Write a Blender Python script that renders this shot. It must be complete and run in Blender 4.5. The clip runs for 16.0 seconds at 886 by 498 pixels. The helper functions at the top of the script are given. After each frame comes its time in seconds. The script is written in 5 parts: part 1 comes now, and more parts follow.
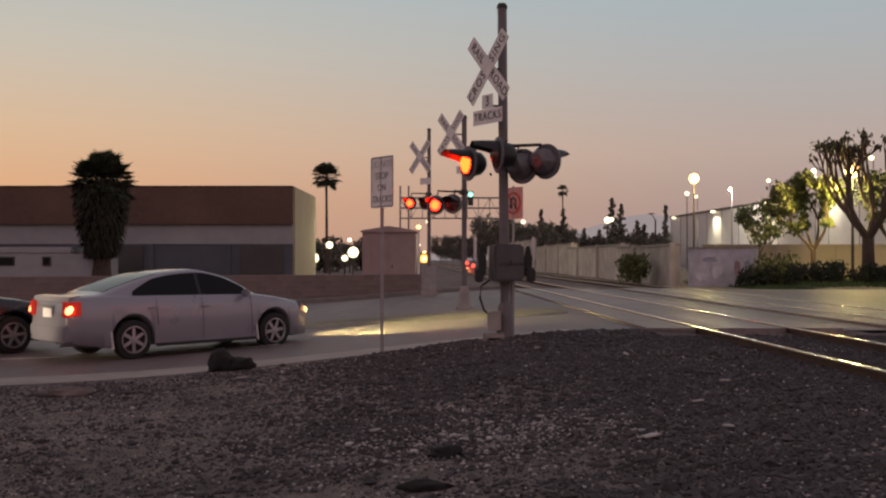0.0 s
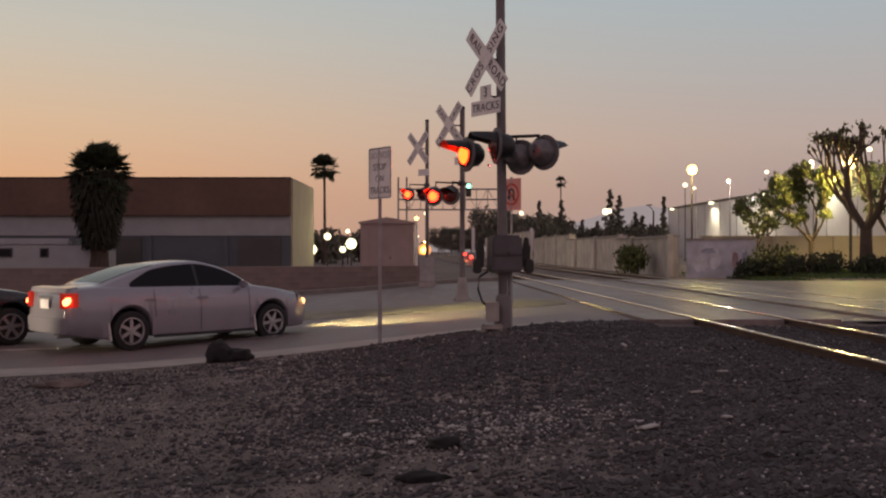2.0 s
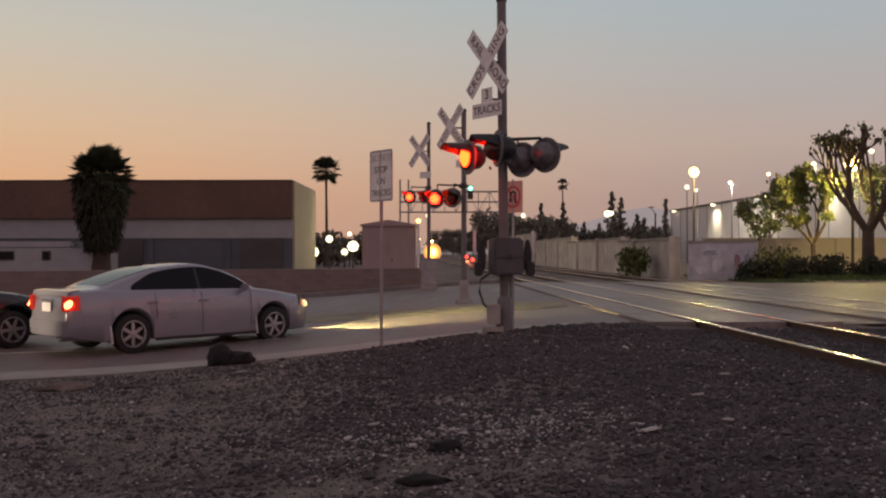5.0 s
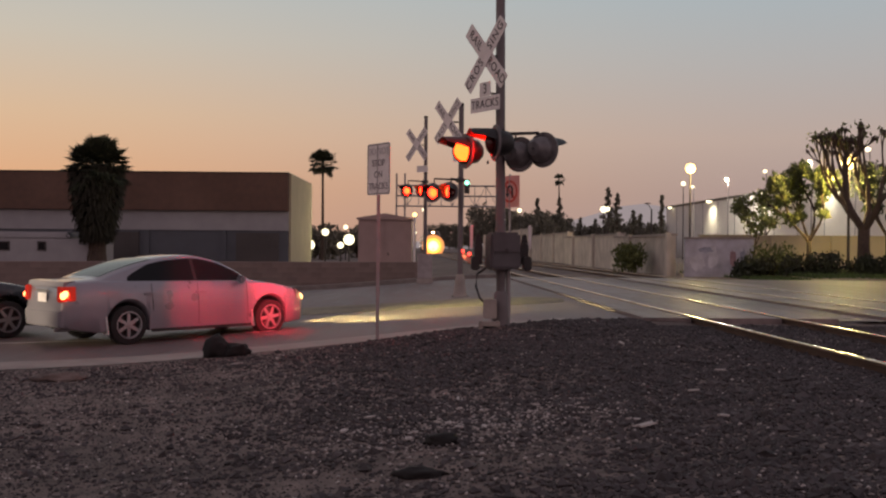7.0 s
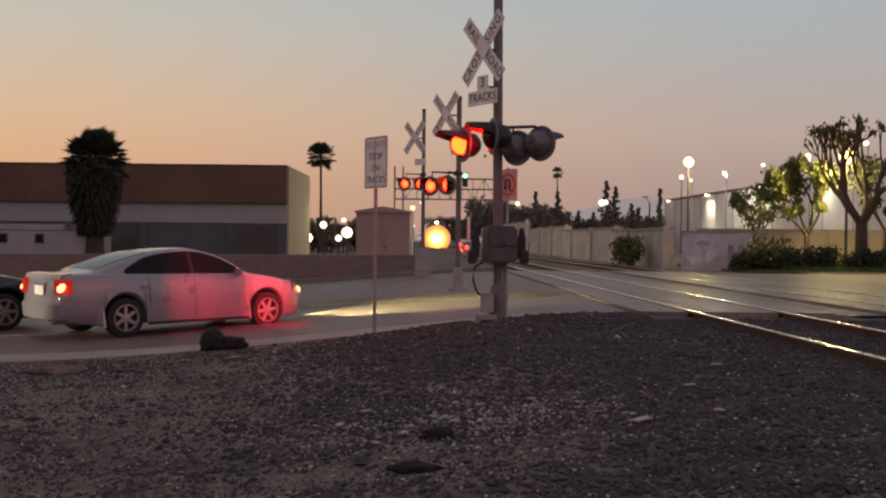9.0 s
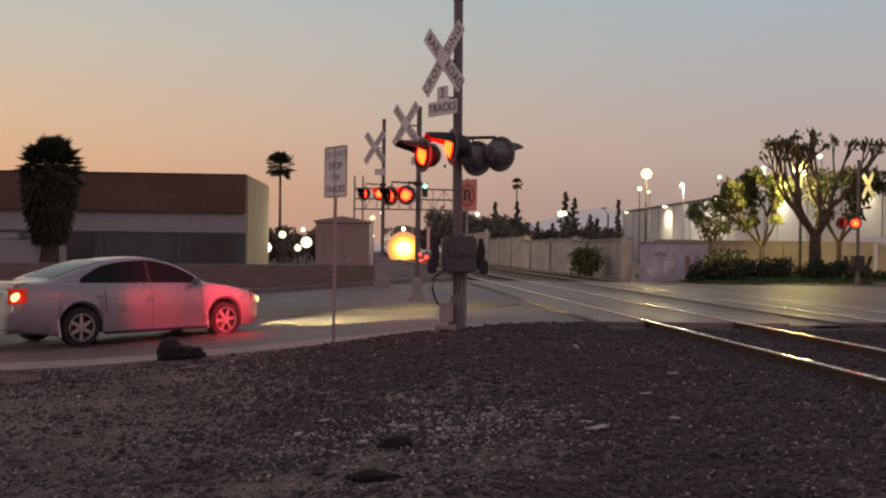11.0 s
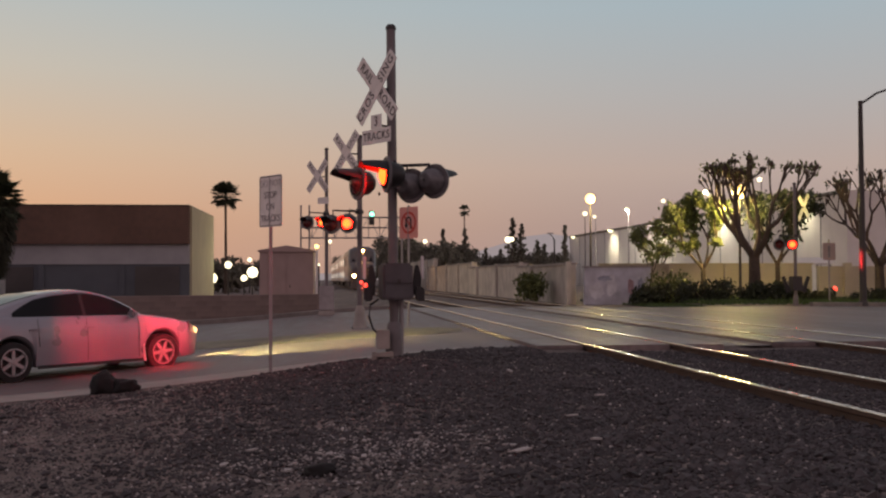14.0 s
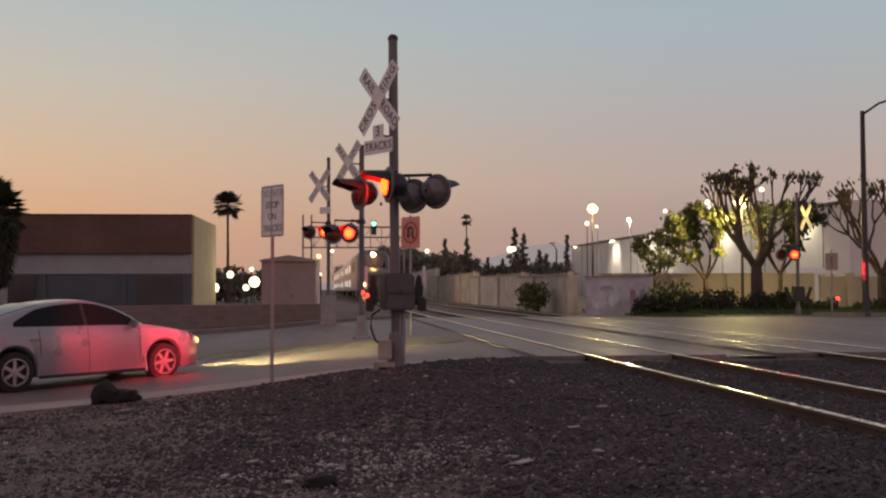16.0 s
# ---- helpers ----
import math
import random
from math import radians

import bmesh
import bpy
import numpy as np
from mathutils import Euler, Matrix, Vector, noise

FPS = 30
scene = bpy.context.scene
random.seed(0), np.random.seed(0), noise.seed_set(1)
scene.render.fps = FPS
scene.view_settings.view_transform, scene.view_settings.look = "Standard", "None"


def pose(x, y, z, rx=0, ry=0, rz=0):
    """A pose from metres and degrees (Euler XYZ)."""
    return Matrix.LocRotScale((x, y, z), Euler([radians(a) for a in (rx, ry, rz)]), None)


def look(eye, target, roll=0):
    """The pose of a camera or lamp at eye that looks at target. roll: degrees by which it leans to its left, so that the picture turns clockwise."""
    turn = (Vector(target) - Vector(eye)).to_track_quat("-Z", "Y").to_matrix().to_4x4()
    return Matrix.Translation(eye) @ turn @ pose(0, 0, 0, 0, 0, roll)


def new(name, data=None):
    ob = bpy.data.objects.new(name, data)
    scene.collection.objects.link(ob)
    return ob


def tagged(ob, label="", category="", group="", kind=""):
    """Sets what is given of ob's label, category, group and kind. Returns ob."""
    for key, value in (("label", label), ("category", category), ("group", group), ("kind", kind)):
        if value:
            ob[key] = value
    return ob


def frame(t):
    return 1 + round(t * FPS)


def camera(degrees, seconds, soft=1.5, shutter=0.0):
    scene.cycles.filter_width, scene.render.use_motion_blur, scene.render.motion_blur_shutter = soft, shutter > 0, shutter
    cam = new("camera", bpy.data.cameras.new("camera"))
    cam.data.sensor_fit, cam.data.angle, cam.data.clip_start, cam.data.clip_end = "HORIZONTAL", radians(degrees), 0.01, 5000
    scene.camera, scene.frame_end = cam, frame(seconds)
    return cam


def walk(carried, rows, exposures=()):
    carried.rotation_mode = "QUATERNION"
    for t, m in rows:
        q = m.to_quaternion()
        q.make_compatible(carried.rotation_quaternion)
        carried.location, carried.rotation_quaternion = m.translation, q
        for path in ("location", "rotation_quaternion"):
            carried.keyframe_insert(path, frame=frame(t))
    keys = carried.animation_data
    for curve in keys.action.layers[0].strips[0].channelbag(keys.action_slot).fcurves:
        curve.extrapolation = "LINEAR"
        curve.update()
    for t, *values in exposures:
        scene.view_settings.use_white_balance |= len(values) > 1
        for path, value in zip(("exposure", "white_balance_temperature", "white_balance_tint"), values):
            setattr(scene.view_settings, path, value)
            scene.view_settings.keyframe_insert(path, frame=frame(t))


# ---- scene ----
# Camera: carried by hand beside a level crossing at dusk
cam = camera(45.93, 16.0, soft=2.2)
PATH = [
    (0, 0.000, 0.000, 1.640, 90.588, 0.000, 0.000),
    (0.5, -0.002, 0.021, 1.640, 90.254, -0.052, -0.096),
    (1, 0.001, 0.010, 1.642, 90.092, -0.099, -0.173),
    (1.5, -0.001, 0.017, 1.643, 90.144, -0.068, -0.075),
    (2, 0.001, 0.021, 1.636, 90.120, 0.006, -0.105),
    (2.5, -0.002, 0.029, 1.637, 90.123, 0.119, -0.088),
    (3, 0.008, 0.013, 1.639, 89.925, 0.236, 0.151),
    (3.5, 0.003, 0.021, 1.637, 89.908, 0.298, 0.190),
    (4, 0.009, 0.028, 1.637, 90.049, 0.290, 0.200),
    (6.5, 0.003, 0.021, 1.643, 90.309, -0.360, -0.348),
    (7, -0.005, 0.025, 1.635, 89.935, -0.468, -0.228),
    (7.5, -0.002, 0.018, 1.637, 89.604, -0.511, 0.003),
    (8, -0.004, 0.027, 1.636, 89.505, -0.442, -0.042),
    (8.5, 0.008, 0.031, 1.644, 89.527, -0.480, -0.167),
    (11, 0.012, -0.002, 1.637, 90.141, -0.778, -2.532),
    (11.5, 0.015, 0.019, 1.631, 90.860, -0.702, -3.709),
    (12, 0.010, -0.031, 1.628, 91.514, -0.588, -4.558),
    (12.5, 0.070, -0.033, 1.620, 91.876, -0.510, -5.270),
    (13, 0.147, -0.047, 1.622, 91.943, -0.385, -5.528),
    (13.5, 0.180, -0.056, 1.626, 91.618, -0.079, -5.768),
    (14, 0.200, -0.081, 1.630, 91.655, 0.215, -5.295),
    (14.5, 0.190, -0.068, 1.629, 91.857, 0.150, -4.942),
    (15, 0.187, -0.049, 1.632, 92.195, 0.084, -4.864),
    (15.5, 0.196, -0.049, 1.631, 92.381, 0.165, -4.958),
    (16, 0.205, -0.062, 1.639, 92.184, 0.161, -5.184),
]
walk(cam, [(t, pose(*p)) for t, *p in PATH], exposures=[(0, 0.0), (16, 0.0)])


# ---------------------------------------------------------------- world: sky after sunset
def make_world():
    w = bpy.data.worlds.new("dusk_sky")
    scene.world = w
    w.use_nodes = True
    nt = w.node_tree
    nt.nodes.clear()
    N, L = nt.nodes.new, nt.links.new
    tc = N("ShaderNodeTexCoord")
    sep = N("ShaderNodeSeparateXYZ")
    L(tc.outputs["Generated"], sep.inputs[0])

    def ramp(stops):
        r = N("ShaderNodeValToRGB")
        e = r.color_ramp.elements
        while len(e) < len(stops):
            e.new(0.5)
        for k, (p, c) in zip(e, stops):
            k.position, k.color = p, (*c, 1)
        L(sep.outputs["Z"], r.inputs[0])
        return r.outputs[0]

    def span(socket, a, b):
        m = N("ShaderNodeMapRange")
        m.interpolation_type = "SMOOTHSTEP"
        m.inputs["From Min"].default_value, m.inputs["From Max"].default_value = a, b
        L(socket, m.inputs[0])
        return m.outputs[0]

    def mix(f, a, b):
        m = N("ShaderNodeMix")
        m.data_type = "RGBA"
        L(f, m.inputs[0]), L(a, m.inputs[6]), L(b, m.inputs[7])
        return m.outputs[2]
    glow = ramp([(0.0, (0.52, 0.27, 0.155)), (0.06, (0.585, 0.318, 0.17)), (0.12, (0.55, 0.375, 0.238)), (0.19, (0.46, 0.405, 0.33)), (0.26, (0.37, 0.39, 0.38)), (0.6, (0.235, 0.205, 0.225)), (1.0, (0.19, 0.17, 0.20))])
    side = ramp([(0.0, (0.27, 0.20, 0.20)), (0.05, (0.31, 0.23, 0.21)), (0.10, (0.375, 0.29, 0.255)), (0.17, (0.335, 0.322, 0.317)), (0.25, (0.29, 0.345, 0.375)), (0.6, (0.215, 0.20, 0.225)), (1.0, (0.19, 0.17, 0.20))])
    back = ramp([(0.0, (0.37, 0.24, 0.235)), (0.1, (0.47, 0.305, 0.295)), (0.25, (0.42, 0.295, 0.31)), (0.6, (0.26, 0.205, 0.23)), (1.0, (0.19, 0.17, 0.20))])
    front = mix(span(sep.outputs["X"], -0.55, 0.42), glow, side)
    allsky = mix(span(sep.outputs["Y"], -0.4, 0.5), back, front)
    bg = N("ShaderNodeBackground")
    L(allsky, bg.inputs[0])
    bg.inputs[1].default_value = 1.32
    out = N("ShaderNodeOutputWorld")
    L(bg.outputs[0], out.inputs[0])


make_world()


# ---------------------------------------------------------------- materials
def mat(name, base, rough=0.6, metal=0.0, var=0.25, scale=6.0, bump=0.0, bscale=40.0, tint=None, emit=None, strength=0.0, coat=0.0, alpha=None, rnd=0.0, spec=0.5, island=False, stretch=None):
    m = bpy.data.materials.new(name)
    m.use_nodes = True
    nt = m.node_tree
    b = nt.nodes["Principled BSDF"]
    N, L = nt.nodes.new, nt.links.new
    b.inputs["Roughness"].default_value, b.inputs["Metallic"].default_value = rough, metal
    b.inputs["Coat Weight"].default_value = coat
    b.inputs["Coat Roughness"].default_value = 0.05
    b.inputs["Specular IOR Level"].default_value = spec
    b.inputs["Base Color"].default_value = (*base, 1)
    tc = N("ShaderNodeTexCoord")
    place = tc.outputs["Object"]
    if stretch:
        mp = N("ShaderNodeMapping")
        mp.inputs["Scale"].default_value = stretch
        L(place, mp.inputs[0])
        place = mp.outputs[0]
    if var > 0:
        n1, n2 = N("ShaderNodeTexNoise"), N("ShaderNodeTexNoise")
        n1.inputs["Scale"].default_value, n1.inputs["Detail"].default_value = scale, 8
        n2.inputs["Scale"].default_value, n2.inputs["Detail"].default_value = scale * 0.13, 4
        L(place, n1.inputs["Vector"]), L(place, n2.inputs["Vector"])
        add = N("ShaderNodeMath")
        add.operation = "ADD"
        L(n1.outputs["Fac"], add.inputs[0]), L(n2.outputs["Fac"], add.inputs[1])
        src = add.outputs[0]
        if rnd > 0:
            info = N("ShaderNodeNewGeometry" if island else "ShaderNodeObjectInfo")
            mul = N("ShaderNodeMath")
            mul.operation = "MULTIPLY_ADD"
            mul.inputs[1].default_value = rnd
            L(info.outputs["Random Per Island" if island else "Random"], mul.inputs[0]), L(src, mul.inputs[2])
            src = mul.outputs[0]
        r = N("ShaderNodeValToRGB")
        c2 = tint or base
        e = r.color_ramp.elements
        mr = N("ShaderNodeMapRange")
        mr.inputs["From Min"].default_value, mr.inputs["From Max"].default_value = 0.65, 1.35 + rnd
        L(src, mr.inputs[0]), L(mr.outputs[0], r.inputs[0])
        e[0].position = 0.0
        e[0].color = (*[c * (1 - var) for c in base], 1)
        e[1].color = (*[min(1, c * (1 + var)) for c in c2], 1)
        L(r.outputs[0], b.inputs["Base Color"])
        rr = N("ShaderNodeMapRange")
        rr.inputs["From Min"].default_value, rr.inputs["From Max"].default_value = 0.3, 0.7
        rr.inputs["To Min"].default_value, rr.inputs["To Max"].default_value = max(0.02, rough - 0.12), min(1, rough + 0.12)
        L(n1.outputs["Fac"], rr.inputs[0]), L(rr.outputs[0], b.inputs["Roughness"])
    if bump > 0:
        n3, bp = N("ShaderNodeTexNoise"), N("ShaderNodeBump")
        n3.inputs["Scale"].default_value, n3.inputs["Detail"].default_value = bscale, 6
        bp.inputs["Strength"].default_value, bp.inputs["Distance"].default_value = bump, 0.02
        L(tc.outputs["Object"], n3.inputs["Vector"]), L(n3.outputs["Fac"], bp.inputs["Height"]), L(bp.outputs[0], b.inputs["Normal"])
    if emit:
        b.inputs["Emission Color"].default_value, b.inputs["Emission Strength"].default_value = (*emit, 1), strength
    return m


M_SOIL = mat("soil", (0.082, 0.067, 0.062), 0.95, var=0.6, scale=5.0, bump=1.0, bscale=28, tint=(0.165, 0.132, 0.118))
M_STONE = mat("ballast_stone", (0.028, 0.025, 0.027), 0.88, var=0.35, scale=14, rnd=0.9, tint=(0.084, 0.075, 0.077), island=True)
M_PALESTONE = mat("pale_stone", (0.24, 0.21, 0.2), 0.85, var=0.35, scale=14, rnd=0.9, tint=(0.42, 0.39, 0.37), island=True)
M_ASPHALT = mat("asphalt", (0.165, 0.13, 0.125), 0.55, var=0.5, scale=3.0, bump=0.25, bscale=70, stretch=(1.0, 0.16, 1.0))
M_CONC = mat("concrete", (0.33, 0.30, 0.27), 0.8, var=0.3, scale=3, bump=0.2, bscale=30)
M_KERB = mat("kerb_concrete", (0.2, 0.18, 0.165), 0.85, var=0.35, scale=3, bump=0.2, bscale=30)
M_YELLOW = mat("yellow_paint", (0.2, 0.178, 0.125), 0.8, var=0.5, scale=4, bump=0.2, bscale=30)
M_WPAINT = mat("white_road_paint", (0.62, 0.6, 0.57), 0.7, var=0.4, scale=5)
M_RAIL = mat("rail_steel", (0.8, 0.74, 0.7), 0.2, 1.0, var=0.25, scale=8)
M_RAILRUST = mat("rusty_rail", (0.11, 0.07, 0.05), 0.8, 0.3, var=0.4, scale=20)
M_TIE = mat("concrete_sleeper", (0.2, 0.17, 0.15), 0.9, var=0.35, scale=6, bump=0.3, rnd=0.4)
M_PANEL = mat("crossing_panel", (0.185, 0.148, 0.14), 0.5, var=0.6, scale=6, bump=0.15, bscale=40, rnd=0.35, stretch=(1.0, 0.12, 1.0))
M_MAST = mat("weathered_mast_metal", (0.17, 0.15, 0.155), 0.55, 0.3, var=0.3, scale=4, bump=0.05)
M_DRIVE = mat("dark_gate_drive_metal", (0.085, 0.078, 0.085), 0.55, 0.2, var=0.35, scale=5, bump=0.05)
M_ALU = mat("weathered_aluminium", (0.34, 0.32, 0.32), 0.55, 0.4, var=0.25, scale=5, bump=0.05)
M_POLEDARK = mat("dark_painted_steel", (0.05, 0.045, 0.045), 0.5, 0.3, var=0.3, scale=6)
M_BLACK = mat("black_enamel", (0.022, 0.021, 0.022), 0.45, 0.1, var=0.3, scale=10)
M_SIGNWHITE = mat("sign_white", (0.78, 0.74, 0.72), 0.5, var=0.16, scale=7)
M_SIGNBLACK = mat("sign_black_letters", (0.04, 0.035, 0.035), 0.6, var=0.1)
M_SIGNRED = mat("sign_red", (0.55, 0.05, 0.035), 0.5, var=0.12, scale=5)
M_SIGNBACK = mat("sign_bare_back", (0.3, 0.29, 0.29), 0.45, 0.7, var=0.2, scale=5)


# ---------------------------------------------------------------- mesh helpers
class Build:
    """Collects points and faces, then makes one mesh."""

    def __init__(self):
        self.v, self.f = [], []

    def add(self, v, f):
        o = len(self.v)
        self.v += [tuple(p) for p in v]
        self.f += [tuple(i + o for i in q) for q in f]
        return self

    def box(self, c, s, m=None, taper=1.0):
        x, y, z = (k / 2 for k in s)
        v = [Vector((i * x * (taper if k > 0 else 1), j * y * (taper if k > 0 else 1), k * z)) for k in (-1, 1) for j in (-1, 1) for i in (-1, 1)]
        if m is not None:
            v = [m @ p for p in v]
        return self.add([p + Vector(c) for p in v], [(0, 2, 3, 1), (4, 5, 7, 6), (0, 1, 5, 4), (2, 6, 7, 3), (0, 4, 6, 2), (1, 3, 7, 5)])

    def tube(self, path, radii, n=10, caps=True):
        path = [Vector(p) for p in path]
        if not hasattr(radii, "__len__"):
            radii = [radii] * len(path)
        rings = []
        for i, p in enumerate(path):
            d = (path[min(i + 1, len(path) - 1)] - path[max(i - 1, 0)]).normalized()
            q = d.to_track_quat("Z", "Y")
            rings.append([p + q @ Vector((math.cos(a) * radii[i], math.sin(a) * radii[i], 0)) for a in [2 * math.pi * k / n for k in range(n)]])
        return self.loft(rings, caps)

    def loft(self, rings, caps=True, closed=True):
        n = len(rings[0])
        v = [p for r in rings for p in r]
        f = []
        for i in range(len(rings) - 1):
            for k in range(n if closed else n - 1):
                a, b = i * n + k, i * n + (k + 1) % n
                f.append((a, b, b + n, a + n))
        if caps:
            f.append(tuple(reversed(range(n))))
            f.append(tuple(range((len(rings) - 1) * n, len(rings) * n)))
        return self.add(v, f)

    def lathe(self, profile, n=20, m=None, hollow=False):
        """profile: (radius, height) turned about the z axis, then laid out by m; hollow: a closed ring with no end caps."""
        if hollow:
            profile = list(profile) + [profile[0]]
        rings = [[Vector((r * math.cos(2 * math.pi * k / n), r * math.sin(2 * math.pi * k / n), z)) for k in range(n)] for r, z in profile]
        if m is not None:
            rings = [[m @ p for p in r] for r in rings]
        return self.loft(rings, caps=not hollow)

    def prism(self, outline, depth, m=None):
        """A flat outline in x and z, with its thickness along y."""
        n = len(outline)
        v = [Vector((x, y, z)) for y in (-depth / 2, depth / 2) for x, z in outline]
        if m is not None:
            v = [m @ p for p in v]
        f = [tuple(range(n)), tuple(range(2 * n - 1, n - 1, -1))] + [(k + n, (k + 1) % n + n, (k + 1) % n, k) for k in range(n)]
        return self.add(v, f)

    def mesh(self, name, material, bevel=0.0, smooth=35.0, segments=2):
        me = bpy.data.meshes.new(name)
        me.from_pydata(self.v, [], self.f)
        if bevel > 0:
            bm = bmesh.new()
            bm.from_mesh(me)
            bmesh.ops.recalc_face_normals(bm, faces=bm.faces)
            es = [e for e in bm.edges if len(e.link_faces) == 2 and e.calc_face_angle(0) > 0.6]
            bmesh.ops.bevel(bm, geom=es, offset=bevel, segments=segments, affect="EDGES", clamp_overlap=True)
            bm.to_mesh(me)
            bm.free()
        else:
            bm = bmesh.new()
            bm.from_mesh(me)
            bmesh.ops.recalc_face_normals(bm, faces=bm.faces)
            bm.to_mesh(me)
            bm.free()
        me.materials.append(material)
        if smooth:
            me.shade_smooth()
            me.set_sharp_from_angle(angle=radians(smooth))
        return me


def raw_mesh(name, v, f, material, smooth=False):
    me = bpy.data.meshes.new(name)
    me.from_pydata(v, [], f)
    me.materials.append(material)
    if smooth:
        me.shade_smooth()
    return me


def part(name, b, material, parent, label="", bevel=0.0, m=None, smooth=35.0):
    ob = new(name, b.mesh(name, material, bevel, smooth) if isinstance(b, Build) else b)
    ob.parent = parent
    if m is not None:
        ob.matrix_basis = m
    return tagged(ob, label)


def thing(name, m, label, category, group="", kind=""):
    ob = new(name)
    ob.empty_display_size = 0.2
    ob.matrix_basis = m
    return tagged(ob, label, category, group, kind)


def lettering(text, size, material, parent, m, name="lettering", spread=1.0, label=""):
    cu = bpy.data.curves.new("letters", "FONT")
    cu.body, cu.size, cu.align_x, cu.align_y, cu.extrude = text, size, "CENTER", "CENTER", 0.002
    cu.space_character = spread
    tmp = bpy.data.objects.new("tmp", cu)
    me = bpy.data.meshes.new_from_object(tmp)
    bpy.data.objects.remove(tmp)
    bpy.data.curves.remove(cu)
    me.materials.clear()
    me.materials.append(material)
    return part(name, me, material, parent, label, m=m)


def smooth01(a, b, x):
    t = min(1, max(0, (x - a) / (b - a)))
    return t * t * (3 - 2 * t)


# ---------------------------------------------------------------- the lie of the land
TX, TY = -0.0302, 0.9995          # the way the tracks run
RAIL_TOP = 0.52


def lateral(x, y):
    return x + 0.0302 * y


def road_z(x, y):
    return 0.46 * smooth01(-5.0, 4.0, lateral(x, y)) - 0.25 * smooth01(19, 40, lateral(x, y))


def near_edge(x):
    return 16.2 + 0.445 * x if x < 2 else 17.09 + 0.08 * (x - 2)


def far_edge(x):
    return 40.85 + 0.435 * x if x < 2 else 41.72 + 0.0 * (x - 2)


def ground_z(x, y):
    lat = lateral(x, y)
    base = road_z(x, y)
    n1, n2 = near_edge(x), far_edge(x)
    wob = 0.035 * noise.noise((x * 0.5, y * 0.5, 0)) + 0.02 * noise.noise((x * 1.7, y * 1.7, 3))
    if n1 + 0.7 < y < n2 - 0.3:
        return base - 0.25
    if n1 <= y <= n2:
        return base - (0.006 if y < n1 + 0.8 else 0.03)
    if y <= n1:
        d = n1 - y
        z = base + 0.002 + wob * smooth01(0.3, 1.6, d)
        z += 0.14 * smooth01(0.2, 1.6, d) * smooth01(-3, 1, lat)
        z -= 0.10 * smooth01(3, 9, d) * (1 - smooth01(1, 4, lat))
    else:
        z = base - 0.02 + wob
        z += 0.12 * smooth01(0.2, 1.0, y - n2)
    if 3.4 < lat < 16.5:
        z = min(z, 0.405 + wob * 0.4)
    return z


def steps(a, b, n):
    return [a + (b - a) * k / n for k in range(n + 1)]


def make_ground():
    xs = [-2600, -1200, -600, -300, -160, -90, -60] + steps(-45, -14, 31) + steps(-13.6, 12, 96)[0:] + steps(13, 45, 32) + [60, 90, 160, 300, 600, 1200, 2600]
    ys = [-600, -200, -80, -40, -20, -10, -5] + steps(-2, 20, 88) + steps(20.5, 46, 50) + [48, 52, 58, 66, 80, 100, 140, 200, 300, 500, 900, 1500, 2600]
    v = [(x, y, ground_z(x, y)) for y in ys for x in xs]
    n = len(xs)
    f = [(j * n + i, j * n + i + 1, (j + 1) * n + i + 1, (j + 1) * n + i) for j in range(len(ys) - 1) for i in range(n - 1)]
    tagged(new("ground", raw_mesh("ground", v, f, M_SOIL, True)), "bare brown dirt and gravel ground beside the tracks", "ground", kind="structure")


def strip(x0, x1, n, e0, e1, lift, rows=1):
    """A sheet between two edges y = e(x), lying on the road's height."""
    v, f = [], []
    xs = steps(x0, x1, n)
    for x in xs:
        a, b = e0(x), e1(x)
        for k in range(rows + 1):
            y = a + (b - a) * k / rows
            v.append((x, y, road_z(x, y) + lift))
    r = rows + 1
    for i in range(n):
        for k in range(rows):
            f.append((i * r + k, (i + 1) * r + k, (i + 1) * r + k + 1, i * r + k + 1))
    return v, f


def make_road():
    v, f = strip(-110, 110, 220, near_edge, far_edge, 0.0, 24)
    road = tagged(new("road", raw_mesh("road", v, f, M_ASPHALT, True)), "worn grey asphalt street crossing railway tracks", "road", kind="structure")
    # pale gutter along the near edge
    v, f = strip(-110, 2.2, 150, lambda x: near_edge(x) - 0.05, lambda x: near_edge(x) + 1.0, 0.005, 2)
    tagged(new("gutter", raw_mesh("gutter", v, f, M_CONC, True)), "pale dusty concrete gutter strip along the street", "pavement", kind="structure")
    # far kerb: a real step
    def step_mesh(e, w, h, x0, x1, n):
        b = Build()
        rings = []
        for x in steps(x0, x1, n):
            y = e(x)
            z = road_z(x, y)
            rings.append([Vector((x, y, z - 0.3)), Vector((x, y, z + h - 0.02)), Vector((x, y + 0.02, z + h)), Vector((x, y + w, z + h)), Vector((x, y + w, z - 0.3))])
        return b.loft(rings)
    for nm, x0, x1 in (("kerb", -110, 2.6), ("kerb", 19.5, 110)):
        k = new(nm, step_mesh(far_edge, 0.35, 0.16, x0, x1, 60).mesh(nm, M_KERB))
        tagged(k, "grey concrete kerb along the street", "kerb", kind="structure")
    # lane line and stop line
    v, f = strip(-60, -3.0, 60, lambda x: near_edge(x) + 4.2, lambda x: near_edge(x) + 4.32, 0.006)
    tagged(new("lane_marking", raw_mesh("lane_marking", v, f, M_WPAINT)), "worn white painted lane line on asphalt", "road marking", kind="structure")


def median_near(x):
    return 23.3 - 0.2 * (x + 2) + (0.0 if x < 1.6 else 0.7 * (x - 1.6) ** 2)


